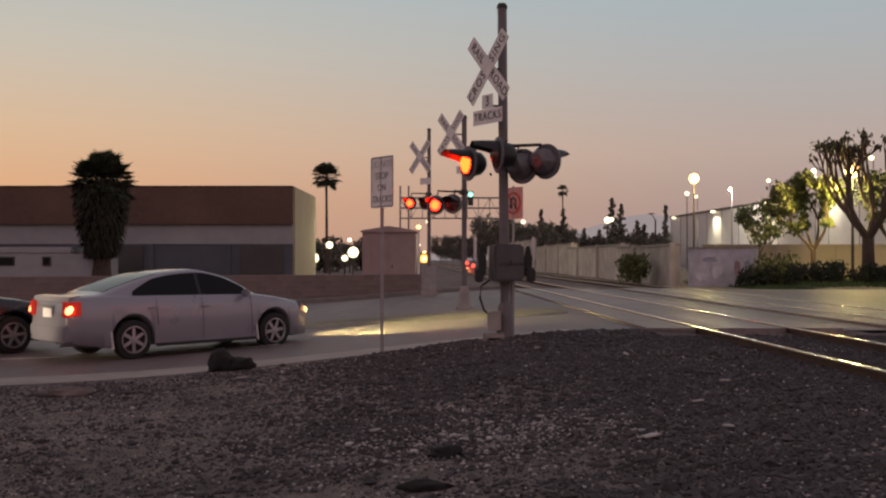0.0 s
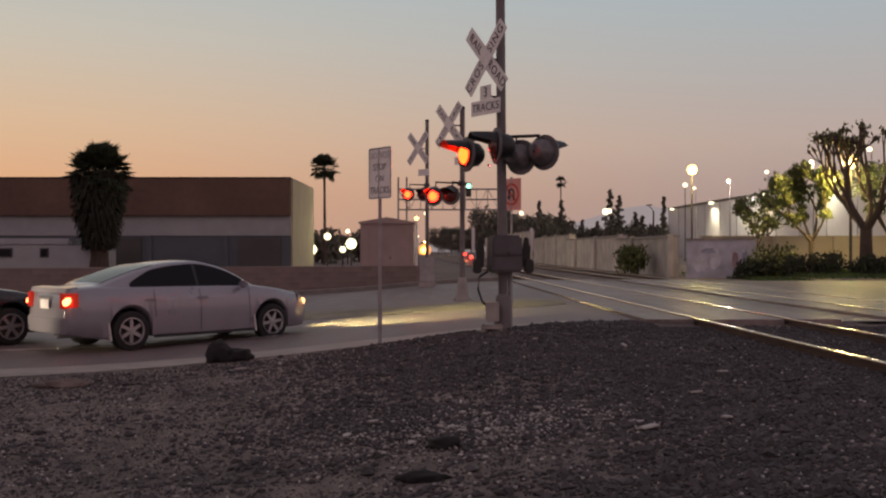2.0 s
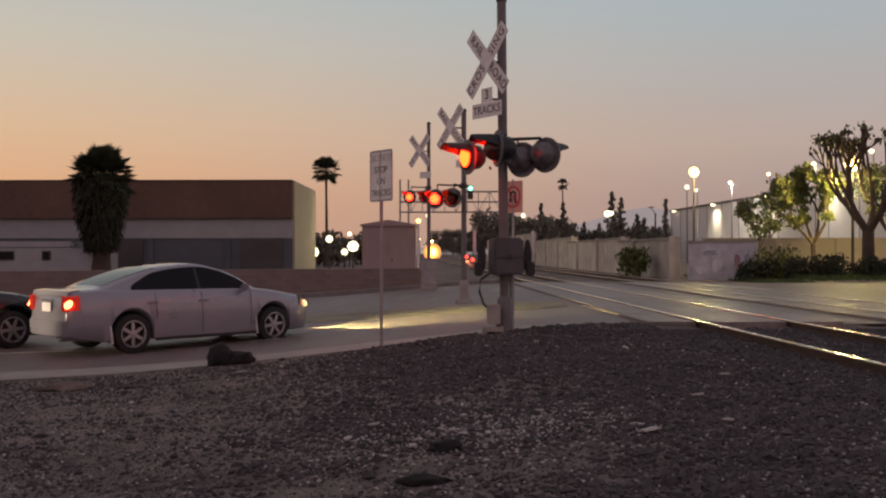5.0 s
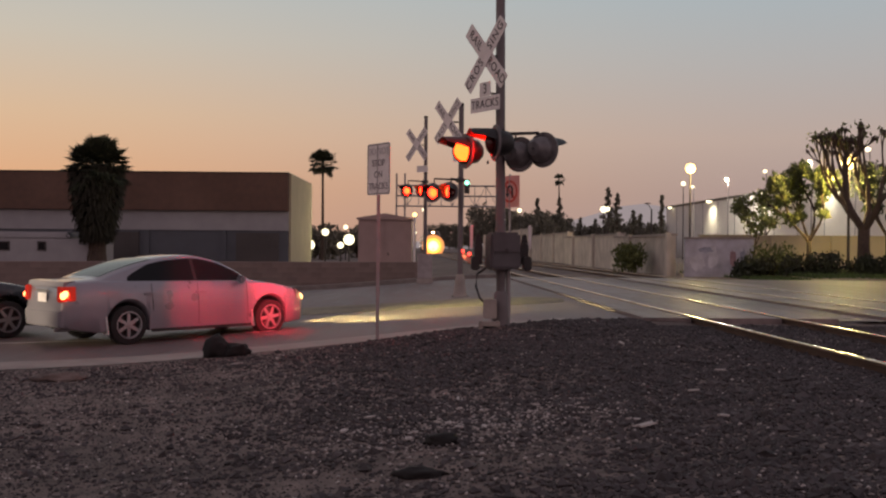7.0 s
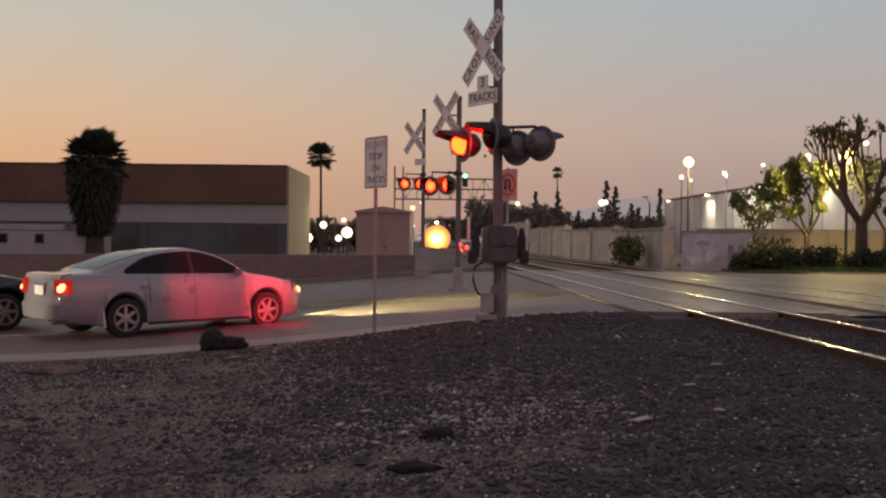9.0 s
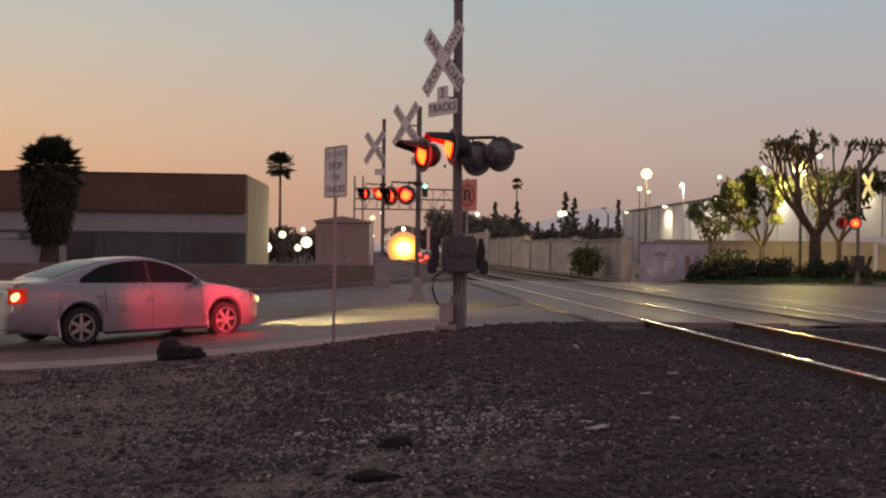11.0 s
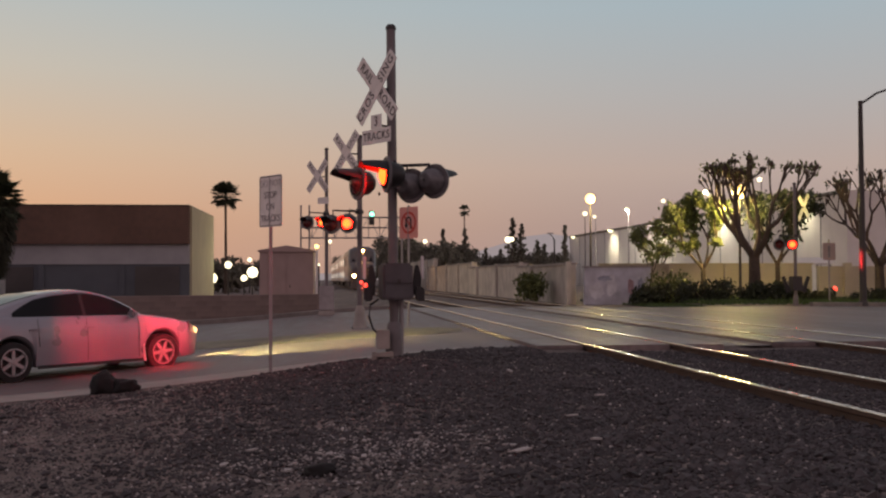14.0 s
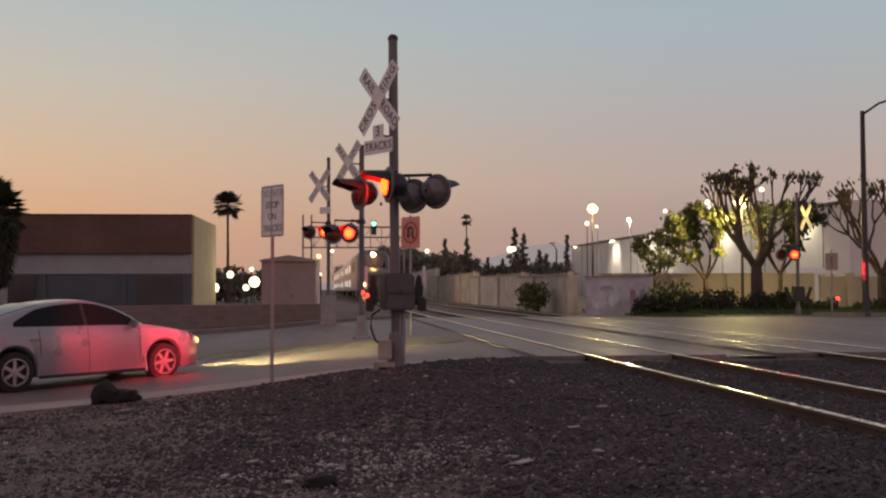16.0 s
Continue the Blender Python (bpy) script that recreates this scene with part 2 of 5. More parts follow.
def median_far(x):
    return median_near(min(x, 1.6)) + 2.1 - (0.0 if x < 1.6 else 0.7 * (x - 1.6) ** 2)


def make_median():
    rings = []
    for x in steps(-14, 2.8, 120):
        a, b = median_near(x), median_far(x)
        z = road_z(x, a)
        rings.append([Vector((x, a, z - 0.2)), Vector((x, a, z + 0.006)), Vector((x, a + 0.05, z + 0.014)), Vector((x, a + 0.3, z + 0.05)), Vector((x, b - 0.22, z + 0.05)), Vector((x, b - 0.03, z + 0.06)), Vector((x, b, z + 0.04)), Vector((x, b, z - 0.2))])
    me = Build().loft(rings).mesh("median", M_YELLOW)
    tagged(new("traffic_median", me), "raised traffic island with worn yellow painted kerbs", "traffic island", kind="structure")


make_ground()
make_road()
make_median()

# ---------------------------------------------------------------- tracks
TRACKS = (5.51, 9.75)


def at_track(lat, y):
    return lat - 0.0302 * y


def rail_profile():
    return [(-0.07, -0.17), (0.07, -0.17), (0.07, -0.155), (0.012, -0.13), (0.012, -0.05), (0.036, -0.035), (0.036, -0.006), (0.026, 0.0), (-0.026, 0.0), (-0.036, -0.006), (-0.036, -0.035), (-0.012, -0.05), (-0.012, -0.13), (-0.07, -0.155)]


def make_tracks():
    prof = rail_profile()
    tie = Build().box((0, 0, 0), (2.6, 0.26, 0.2), taper=0.92).mesh("sleeper", M_TIE, 0.015)
    for ti, lat in enumerate(TRACKS):
        tr = thing("railway_track", pose(0, 0, 0), "straight railway track with worn steel rails on stone ballast", "railway track", "parallel tracks")
        for s in (-0.7535, 0.7535):
            b = Build()
            rings = [[Vector((at_track(lat + s, y) + px, y, RAIL_TOP + pz)) for px, pz in prof] for y in (-60, 60, 420)]
            rl = part("rail", b.loft(rings), M_RAILRUST, tr, "brown steel rail")
            # shiny running surface
            b = Build()
            rings = [[Vector((at_track(lat + s, y) + px, y, RAIL_TOP + pz)) for px, pz in ((-0.036, 0.002), (0.036, 0.002), (0.034, 0.008), (-0.034, 0.008))] for y in (-60, 420)]
            part("running_surface", b.loft(rings), M_RAIL, rl, "polished steel rail head")
        for k in range(0, 40):
            y = -2 + k * 0.62
            if near_edge(at_track(lat, y)) - 0.3 < y:
                continue
            part("sleeper", tie, M_TIE, tr, m=pose(at_track(lat, y), y, RAIL_TOP - 0.27, 0, 0, 1.7))
        for k in range(0, 60):
            y = 43 + k * 0.62
            part("sleeper", tie, M_TIE, tr, m=pose(at_track(lat, y), y, RAIL_TOP - 0.27, 0, 0, 1.7))
    # crossing panels between and beside the rails
    for lat in TRACKS:
        pan = thing("crossing_panels", pose(0, 0, 0), "dark concrete crossing panels between steel rails", "crossing surface", "crossing panels", "structure")
        for a, w in ((-1.22, 0.8), (0.0, 1.36), (1.22, 0.8)):
            me = Build().box((0, 0, 0), (w, 2.38, 0.16)).mesh("panel", M_PANEL, 0.012)
            y = near_edge(at_track(lat, 17)) + 1.1
            while y < 41.2:
                part("panel", me, M_PANEL, pan, m=pose(at_track(lat + a, y), y, RAIL_TOP - 0.088, 0, 0, 1.73))
                y += 2.4


make_tracks()


def make_track_bed():
    """Dark ballast shoulders under the tracks beyond the street."""
    v, f = [], []
    ys = steps(41.9, 61.9, 80) + steps(62.5, 120, 60) + [150, 200, 300, 420]
    lats = steps(2.9, 12.1, 40)
    for y in ys:
        for q in lats:
            edge = smooth01(2.9, 3.9, q) * (1 - smooth01(11.3, 12.1, q))
            v.append((at_track(q, y), y, 0.2 + edge * 0.2 + 0.03 * noise.noise((q * 3, y * 1.5, 2)) * edge))
    n = len(lats)
    f = [(j * n + i, j * n + i + 1, (j + 1) * n + i + 1, (j + 1) * n + i) for j in range(len(ys) - 1) for i in range(n - 1)]
    tagged(new("track_bed", raw_mesh("track_bed", v, f, M_BED, True)), "dark stone ballast bed under the railway tracks", "ballast", kind="structure")


M_BED = mat("dark_ballast_bed", (0.045, 0.038, 0.036), 0.9, var=0.6, scale=9, bump=1.0, bscale=16, tint=(0.09, 0.08, 0.075))
make_track_bed()


def make_ballast():
    """Loose stones over the near ground, as one mesh."""
    rng = random.Random(4)
    v, f = [], []
    base = [(1, 0, 0), (-1, 0, 0), (0, 1, 0), (0, -1, 0), (0, 0, 1), (0, 0, -1)]
    tri = [(0, 2, 4), (2, 1, 4), (1, 3, 4), (3, 0, 4), (2, 0, 5), (1, 2, 5), (3, 1, 5), (0, 3, 5)]

    def stone(x, y, z, s):
        o = len(v)
        q = Euler((rng.uniform(0, 6), rng.uniform(0, 6), rng.uniform(0, 6))).to_matrix()
        for p in base:
            p = q @ (Vector(p) * s * rng.uniform(0.65, 1.25))
            v.append((x + p.x, y + p.y, z + p.z * 0.7))
        f.extend([(a + o, b + o, c + o) for a, b, c in tri])
    n = 0
    while n < 62000:
        y = 3.5 + 15.5 * rng.random() ** 0.85
        x = rng.uniform(-0.46 * y - 1, 0.56 * y + 1)
        if y > near_edge(x) - 0.45:
            continue
        lat = lateral(x, y)
        dense = 0.16 + 0.84 * smooth01(-1.6, 1.6, lat + 1.2 * noise.noise((x * 0.35, y * 0.35, 7)) + 0.09 * (y - 9))
        bare = noise.noise((x * 0.6, y * 0.6, 1)) < -0.25
        patch = ((x + 0.05) / 0.9) ** 2 + ((y - 6.4) / 0.5) ** 2 < 1 + 0.8 * noise.noise((x * 2, y * 2, 5)) or ((x + 3.4) / 1.6) ** 2 + ((y - 10.6) / 0.5) ** 2 < 1 + 0.8 * noise.noise((x * 2, y * 2, 6))
        if rng.random() > dense * (0.45 if bare else 1.0) * (0.12 if patch else 1.0):
            continue
        s = rng.uniform(0.012, 0.03) if rng.random() < 0.93 else rng.uniform(0.03, 0.055)
        stone(x, y, ground_z(x, y) + s * 0.2, s)
        n += 1
    for _ in range(70000):
        y = 3.5 + 13.5 * rng.random() ** 0.8
        x = rng.uniform(-0.46 * y - 1, 0.5 * y + 1)
        if y < near_edge(x) - 0.1:
            stone(x, y, ground_z(x, y) + 0.002, rng.uniform(0.005, 0.014))
    nv, nf = len(v), len(f)
    for _ in range(2600):
        y = 4.5 + 10.5 * rng.random()
        x = rng.uniform(-0.45 * y, 0.5 * y)
        if rng.random() < 0.35:
            x, y = rng.gauss(0.35, 0.6), rng.gauss(7.7, 0.6)
        if y < near_edge(x) - 0.3:
            stone(x, y, ground_z(x, y) + 0.012, rng.uniform(0.008, 0.02))
    pv, pf = v[nv:], [tuple(i - nv for i in q) for q in f[nf:]]
    del v[nv:], f[nf:]
    tagged(new("pale_gravel", raw_mesh("pale_gravel", pv, pf, M_PALESTONE)), "scattered pale stones and grit among the gravel", "gravel", kind="stuff")
    tagged(new("gravel", raw_mesh("gravel", v, f, M_STONE)), "loose dark grey railway ballast stones over dirt", "gravel", kind="stuff")


make_ballast()

# ---------------------------------------------------------------- more materials
M_SILVER = mat("silver_car_paint", (0.29, 0.28, 0.315), 0.36, 0.3, var=0.06, scale=3, coat=0.9)
M_DARKCAR = mat("dark_car_paint", (0.012, 0.013, 0.018), 0.3, 0.2, var=0.1, scale=3, coat=0.8)
M_CARGLASS = mat("tinted_car_glass", (0.01, 0.011, 0.013), 0.08, 0.0, var=0.0, spec=0.16)
M_TYRE = mat("tyre_rubber", (0.018, 0.017, 0.017), 0.85, var=0.3, scale=12, bump=0.2, bscale=60)
M_ALLOY = mat("alloy_wheel", (0.4, 0.39, 0.4), 0.4, 0.8, var=0.12, scale=12)
M_TAIL = mat("tail_lamp_red", (0.35, 0.02, 0.015), 0.2, emit=(1, 0.05, 0.02), strength=0.22, coat=0.5, var=0.0)
M_TAILHOT = mat("tail_bulb", (0.6, 0.1, 0.05), 0.3, emit=(1, 0.16, 0.05), strength=12, var=0.0)
M_HEADLAMP = mat("headlamp_lit", (0.8, 0.7, 0.5), 0.2, emit=(1, 0.5, 0.2), strength=3.0, var=0.0)
M_AMBER = mat("amber_lamp", (0.8, 0.4, 0.1), 0.2, emit=(1, 0.36, 0.05), strength=3.5, var=0.0)
M_FLAP = mat("white_mudflap", (0.75, 0.73, 0.7), 0.6, var=0.1)
M_REDHOT = mat("flasher_beam", (0.3, 0.02, 0.01), 0.3, emit=(1.0, 0.0035, 0.00035), strength=160, var=0.0)
M_REDLIT = mat("flasher_lit", (0.3, 0.02, 0.01), 0.3, emit=(1.0, 0.011, 0.0012), strength=55, var=0.0)
# Black discs greyed: sky light falling on them is put into the colour.
M_DISC = mat("skylit_grey_disc", (0.15, 0.14, 0.145), 0.6, 0.1, var=0.3, scale=6)
M_REDFAR = mat("distant_flasher_lit", (0.3, 0.02, 0.01), 0.3, emit=(1.0, 0.007, 0.0025), strength=40, var=0.0)
M_REDCORE = mat("distant_flasher_core", (0.4, 0.1, 0.05), 0.3, emit=(1.0, 0.22, 0.03), strength=2.6, var=0.0)
# Faded black lamp paint, greyed further for sky light on the backs.
M_FADEDSKY = mat("faded_skylit_black_paint", (0.15, 0.14, 0.145), 0.4, 0.1, var=0.5, scale=9)
M_REDOFF = mat("flasher_dark_lens", (0.10, 0.012, 0.01), 0.25, var=0.1, scale=20)
M_REDSMALL = mat("small_red_lamp", (0.4, 0.02, 0.02), 0.3, emit=(1, 0.05, 0.03), strength=4, var=0.0)
M_BRICKBROWN = mat("brown_cladding", (0.135, 0.082, 0.062), 0.9, var=0.28, scale=2.5, bump=0.3, bscale=8)
M_STUCCO = mat("white_stucco", (0.33, 0.335, 0.35), 0.9, var=0.14, scale=1.2, bump=0.1, bscale=20)
M_GREYWALL = mat("grey_painted_wall", (0.10, 0.112, 0.13), 0.85, var=0.22, scale=0.9, bump=0.1, bscale=20)
M_CREAM = mat("cream_stucco", (0.48, 0.43, 0.30), 0.9, var=0.12, scale=1.0)
M_SHUTTER = mat("roller_shutter", (0.09, 0.085, 0.085), 0.6, 0.3, var=0.2, scale=3)
M_BLOCK = mat("concrete_block", (0.54, 0.5, 0.43), 0.9, var=0.5, scale=1.1, bump=0.2, bscale=12, rnd=0.25)
M_LOWWALL = mat("brown_block_wall", (0.2, 0.155, 0.14), 0.9, var=0.4, scale=1.3, bump=0.25, bscale=14, rnd=0.25)
M_BUNGALOW = mat("faded_metal_hut", (0.36, 0.27, 0.25), 0.6, 0.1, var=0.16, scale=1.5)
M_CONTAINER = mat("pale_painted_wall", (0.50, 0.51, 0.55), 0.8, var=0.35, scale=2.2)
M_GRAFRED = mat("red_spray_paint", (0.33, 0.22, 0.23), 0.7, var=0.35, scale=6)
M_GRAFPALE = mat("pale_overpainted_patch", (0.58, 0.59, 0.61), 0.8, var=0.3, scale=3)
M_GRAFBLUE = mat("grey_blue_spray_paint", (0.33, 0.35, 0.41), 0.7, var=0.35, scale=6)
M_BARK = mat("bark", (0.075, 0.055, 0.042), 0.95, var=0.4, scale=9, bump=0.6, bscale=22)
M_LEAF = mat("leaf_green", (0.075, 0.095, 0.028), 0.7, var=0.4, scale=3, rnd=0.8, tint=(0.12, 0.14, 0.04), island=True)
M_LEAFDARK = mat("dark_leaf", (0.02, 0.028, 0.014), 0.8, var=0.4, scale=3, rnd=0.6, tint=(0.035, 0.045, 0.02), island=True)
# Leaf colour paled to put distance haze into the far trees.
M_LEAFHAZED = mat("hazed_far_leaf", (0.12, 0.115, 0.095), 0.9, var=0.4, scale=1, rnd=0.5, tint=(0.17, 0.165, 0.13), island=True, spec=0.1)
M_PALMDEAD = mat("dead_palm_thatch", (0.014, 0.015, 0.009), 0.95, var=0.4, scale=6, rnd=0.6, tint=(0.026, 0.026, 0.015), island=True)
M_GRASS = mat("grass_blades", (0.045, 0.085, 0.02), 0.8, var=0.4, scale=2, rnd=0.7, tint=(0.07, 0.12, 0.03), island=True)
M_SODIUM = mat("sodium_lamp", (1, 0.8, 0.5), 0.4, emit=(1.0, 0.62, 0.2), strength=3.6, var=0.0)
M_WHITELAMP = mat("white_lamp", (1, 1, 0.9), 0.4, emit=(1.0, 0.88, 0.55), strength=2.2, var=0.0)
M_GREENLAMP = mat("green_signal_lamp", (0.1, 0.6, 0.4), 0.4, emit=(0.25, 1.0, 0.65), strength=4, var=0.0)
M_STEEL = mat("stainless_coach", (0.45, 0.43, 0.42), 0.3, 0.9, var=0.2, scale=1.5)
M_LOCODARK = mat("dark_locomotive_paint", (0.05, 0.04, 0.045), 0.4, 0.1, var=0.2, scale=1.2, coat=0.3)
M_LOCOGREY = mat("grey_locomotive_paint", (0.11, 0.095, 0.095), 0.4, 0.2, var=0.2, scale=1.2, coat=0.3)
# Core colour of the train's headlight glare, shaped as a disc.
M_GLARE = mat("headlight_glow", (1, 0.8, 0.5), 0.4, emit=(1.0, 0.55, 0.1), strength=9.0, var=0.0)
M_TRAINLAMP = mat("train_marker_lamp", (1, 0.8, 0.5), 0.4, emit=(1.0, 0.5, 0.15), strength=260, var=0.0)
# Flat emission gives the hills their distance haze.
M_MOUNT = mat("mountain_haze_glow", (0.02, 0.02, 0.02), 1.0, var=0.0, spec=0.0, emit=(0.33, 0.275, 0.28), strength=1.0)
M_WHITEWALL = mat("white_concrete_wall", (0.72, 0.7, 0.66), 0.9, var=0.1, scale=0.5)
# Yellow to dim orange rings of the same headlight glare.
M_GLARERIM = mat("glare_rim", (1, 0.8, 0.5), 0.4, emit=(1.0, 0.36, 0.08), strength=0.65, var=0.0)
M_GLAREYELLOW = mat("glare_inner_ring", (1, 0.8, 0.5), 0.4, emit=(1.0, 0.42, 0.04), strength=3.4, var=0.0)
M_GLAREMID = mat("glare_mid_ring", (1, 0.8, 0.5), 0.4, emit=(1.0, 0.33, 0.02), strength=1.5, var=0.0)
M_DEBRIS = mat("dark_scrap", (0.012, 0.011, 0.011), 0.9, var=0.4, scale=8, bump=0.5, bscale=20)
M_LITTER = mat("pale_litter", (0.45, 0.42, 0.4), 0.8, var=0.2, scale=9)


def ground_at(x, y):
    return road_z(x, y) if near_edge(x) < y < far_edge(x) else ground_z(x, y)


def facing(x, y, z, nx, ny):
    """A pose whose local -y looks along (nx, ny)."""
    return pose(x, y, z, 0, 0, math.degrees(math.atan2(nx, -ny)))


# ---------------------------------------------------------------- crossing signals
BEAMS = []
FLASH = []      # turning lamp inserts: (object, side)


def flasher(parent, m, side, strong):
    """A hooded lamp that looks along its local -y; its double-faced lens insert turns about the upright."""
    lamp = part("flasher", Build().lathe([(0.02, 0.30), (0.10, 0.29), (0.165, 0.22), (0.185, 0.10), (0.19, 0.0), (0.178, 0.0), (0.17, 0.10), (0.15, 0.2), (0.02, 0.26)], 24, pose(0, 0, 0, -90, 0, 0), True), M_FADEDSKY if side == "X" else M_BLACK, parent, "weathered black round lamp housing with red lens", m=m)
    b = Build().lathe([(0.17, 0.03), (0.25, 0.03), (0.255, 0.045), (0.25, 0.06), (0.17, 0.06)], 28, pose(0, 0, 0, -90, 0, 0), True)
    part("background_disc", b, M_FADEDSKY if side == "X" else M_DISC, lamp, "round black background disc")
    rings = []
    for y, r, half in ((0.03, 0.194, 1.45), (-0.10, 0.194, 1.25), (-0.22, 0.19, 1.1), (-0.33, 0.184, 0.9)):
        ang = [math.pi / 2 - half + 2 * half * k / 14 for k in range(15)]
        rings.append([Vector((math.cos(a) * r, y, math.sin(a) * r)) for a in ang] + [Vector((math.cos(a) * (r + 0.006), y, math.sin(a) * (r + 0.006))) for a in reversed(ang)])
    part("hood", Build().loft(rings), M_BLACK, lamp, "black visor over the lens")
    lit = Build().lathe([(0.001, -0.085), (0.05, -0.08), (0.10, -0.06), (0.145, -0.025), (0.174, 0.0), (0.174, 0.004), (0.001, 0.004)], 20, pose(0, 0, 0, -90, 0, 0))
    dark = Build().lathe([(0.001, 0.085), (0.05, 0.08), (0.10, 0.06), (0.145, 0.03), (0.174, 0.01), (0.174, 0.006), (0.001, 0.006)], 20, pose(0, 0, 0, -90, 0, 0))
    me = lit.mesh("lens", M_REDOFF if side == "X" else M_REDFAR if strong is None else M_REDHOT if strong else M_REDLIT)
    me2 = dark.mesh("lens_back", M_REDOFF)
    bm = bmesh.new()
    bm.from_mesh(me)
    nf = len(bm.faces)
    bm.from_mesh(me2)
    bm.faces.ensure_lookup_table()
    for i, f in enumerate(bm.faces):
        c = f.calc_center_median()
        if i >= nf or math.hypot(c.x, c.z) > 0.125 or c.y > 0.0:
            f.material_index = 1
    bm.to_mesh(me)
    bm.free()
    me.materials.append(M_REDOFF)
    if strong is None:
        me.materials.append(M_REDCORE)
        for p in me.polygons:
            if p.material_index == 0 and math.hypot(p.center.x, p.center.z) < 0.075:
                p.material_index = 2
    ob = new("lens", me)
    ob.parent = lamp
    ob.matrix_basis = pose(0, 0.02, 0)
    tagged(ob, "red signal lens that flashes")
    FLASH.append((ob, side))
    if strong:
        BEAMS.append((lamp, m))
    return lamp


def crossbuck(parent, m, size=1.22, text=True):
    w = size * 9 / 48
    for ang, words in ((-45, ("RAIL", "ROAD")), (45, ("CROS", "SING"))):
        q = m @ pose(0, -0.004 if ang > 0 else 0.012, 0, 0, -ang, 0)
        c = 0.012
        out = [(-size / 2 + c, -w / 2), (size / 2 - c, -w / 2), (size / 2, -w / 2 + c), (size / 2, w / 2 - c), (size / 2 - c, w / 2), (-size / 2 + c, w / 2), (-size / 2, w / 2 - c), (-size / 2, -w / 2 + c)]
        bl = part("blade", Build().prism(out, 0.006), M_SIGNWHITE if text else M_SIGNBACK, parent, "white crossbuck blade with black letters", m=q)
        if text:
            for k, wd in enumerate(words):
                lettering(wd, size * 0.145, M_SIGNBLACK, bl, pose((-0.285 if k == 0 else 0.285) * size, -0.006, 0, 90, 0, 0), spread=1.2 if ang > 0 else 1.1)


def signal_mast(x, y, base, height, nx, ny, lamps, label, buck_z, buck_size=1.22, back=(), arm_z=3.26, tracks_z=None, lean=0.0, text=True, side=-0.26):
    """lamps and back: (offset along the arm's picture axis x, y, z, facing x, y, side, strong)."""
    s = thing("crossing_signal", pose(x, y, base), label, "crossing signal", "crossing signals")
    top = height
    pole = part("pole", Build().tube([(0, 0, 0.12), (0, 0, 0.9), (lean * 0.5, 0, top * 0.5), (lean, 0, top)], [0.072, 0.072, 0.068, 0.066], 16), M_MAST, s, "grey weathered metal mast")
    part("cap", Build().lathe([(0.001, top + 0.05), (0.05, top + 0.045), (0.076, top + 0.01), (0.076, top - 0.03)], 16, pose(lean, 0, 0)), M_POLEDARK, pole)
    part("base_casting", Build().lathe([(0.2, 0.0), (0.2, 0.05), (0.13, 0.1), (0.11, 0.35), (0.1, 0.55), (0.075, 0.6)], 16), M_MAST, s, "cast metal mast base")
    part("foundation", Build().box((0, 0, -0.19), (0.62, 0.62, 0.36), taper=0.94), M_CONC, s, "pale concrete foundation block", 0.02)
    for i in (-0.2, 0.2):
        for j in (-0.2, 0.2):
            part("bolt", Build().tube([(i, j, 0.02), (i, j, 0.14)], 0.018, 6), M_POLEDARK, s)
    q = facing(lean, 0, 0, nx, ny)
    mount = q @ pose(0, side, buck_z - base)
    crossbuck(s, mount, buck_size, text)
    part("bracket", Build().tube([q @ Vector((0, 0, buck_z - base)), mount.translation], 0.02, 8), M_POLEDARK, s)
    if tracks_z:
        tm = q @ pose(0, side, tracks_z - base)
        p1 = part("number_plate", Build().box((0, 0, 0.17), (0.26, 0.006, 0.2)), M_SIGNWHITE, s, "white plate with a black numeral", m=tm)
        lettering("3", 0.2, M_SIGNBLACK, p1, pose(0, -0.006, 0.17, 90, 0, 0))
        p2 = part("tracks_plate", Build().box((0, 0, -0.04), (0.70, 0.006, 0.21)), M_SIGNWHITE, s, "white plate with black letters", m=tm)
        lettering("TRACKS", 0.165, M_SIGNBLACK, p2, pose(0, -0.006, -0.04, 90, 0, 0), spread=1.1)
        part("bracket", Build().tube([q @ Vector((0, 0, tracks_z - base + 0.12)), tm @ Vector((0, 0, 0.12))], 0.016, 8), M_POLEDARK, s)
    part("junction_box", Build().box((0, -0.0, 0), (0.2, 0.2, 0.13), taper=0.8), M_POLEDARK, s, "dark cast junction box", 0.02, m=q @ pose(0, -0.02, arm_z - base))
    for lx, ly, lz, fx, fy, sd, strong in list(lamps) + list(back):
        lm = facing(lx - x, ly - y, lz - base, fx, fy)
        flasher(s, lm, sd, strong)
        hub = lm @ Vector((0, 0.16, 0.19))
        up = Vector((hub.x, hub.y, arm_z - base))
        part("lamp_arm", Build().tube([hub, up, (0.0 + lean * 0.6, 0, arm_z - base)], [0.018, 0.022, 0.025], 8), M_POLEDARK, s, "dark pipe arm")
    return s


near = signal_mast(0.885, 15.0, 0.42, 4.86, -0.83, -0.55,
                   [(0.33, 15.05, 3.03, -0.90, -0.44, "L", False), (0.72, 14.45, 3.09, -0.97, -0.22, "R", True)],
                   "tall grey crossing signal mast with crossbuck and red flashers, gate lowered",
                   4.37, back=[(1.17, 15.02, 2.98, 0.60, 0.80, "X", False), (1.50, 14.92, 3.04, 0.66, 0.75, "X", False)], arm_z=3.27, tracks_z=3.72, lean=-0.035)
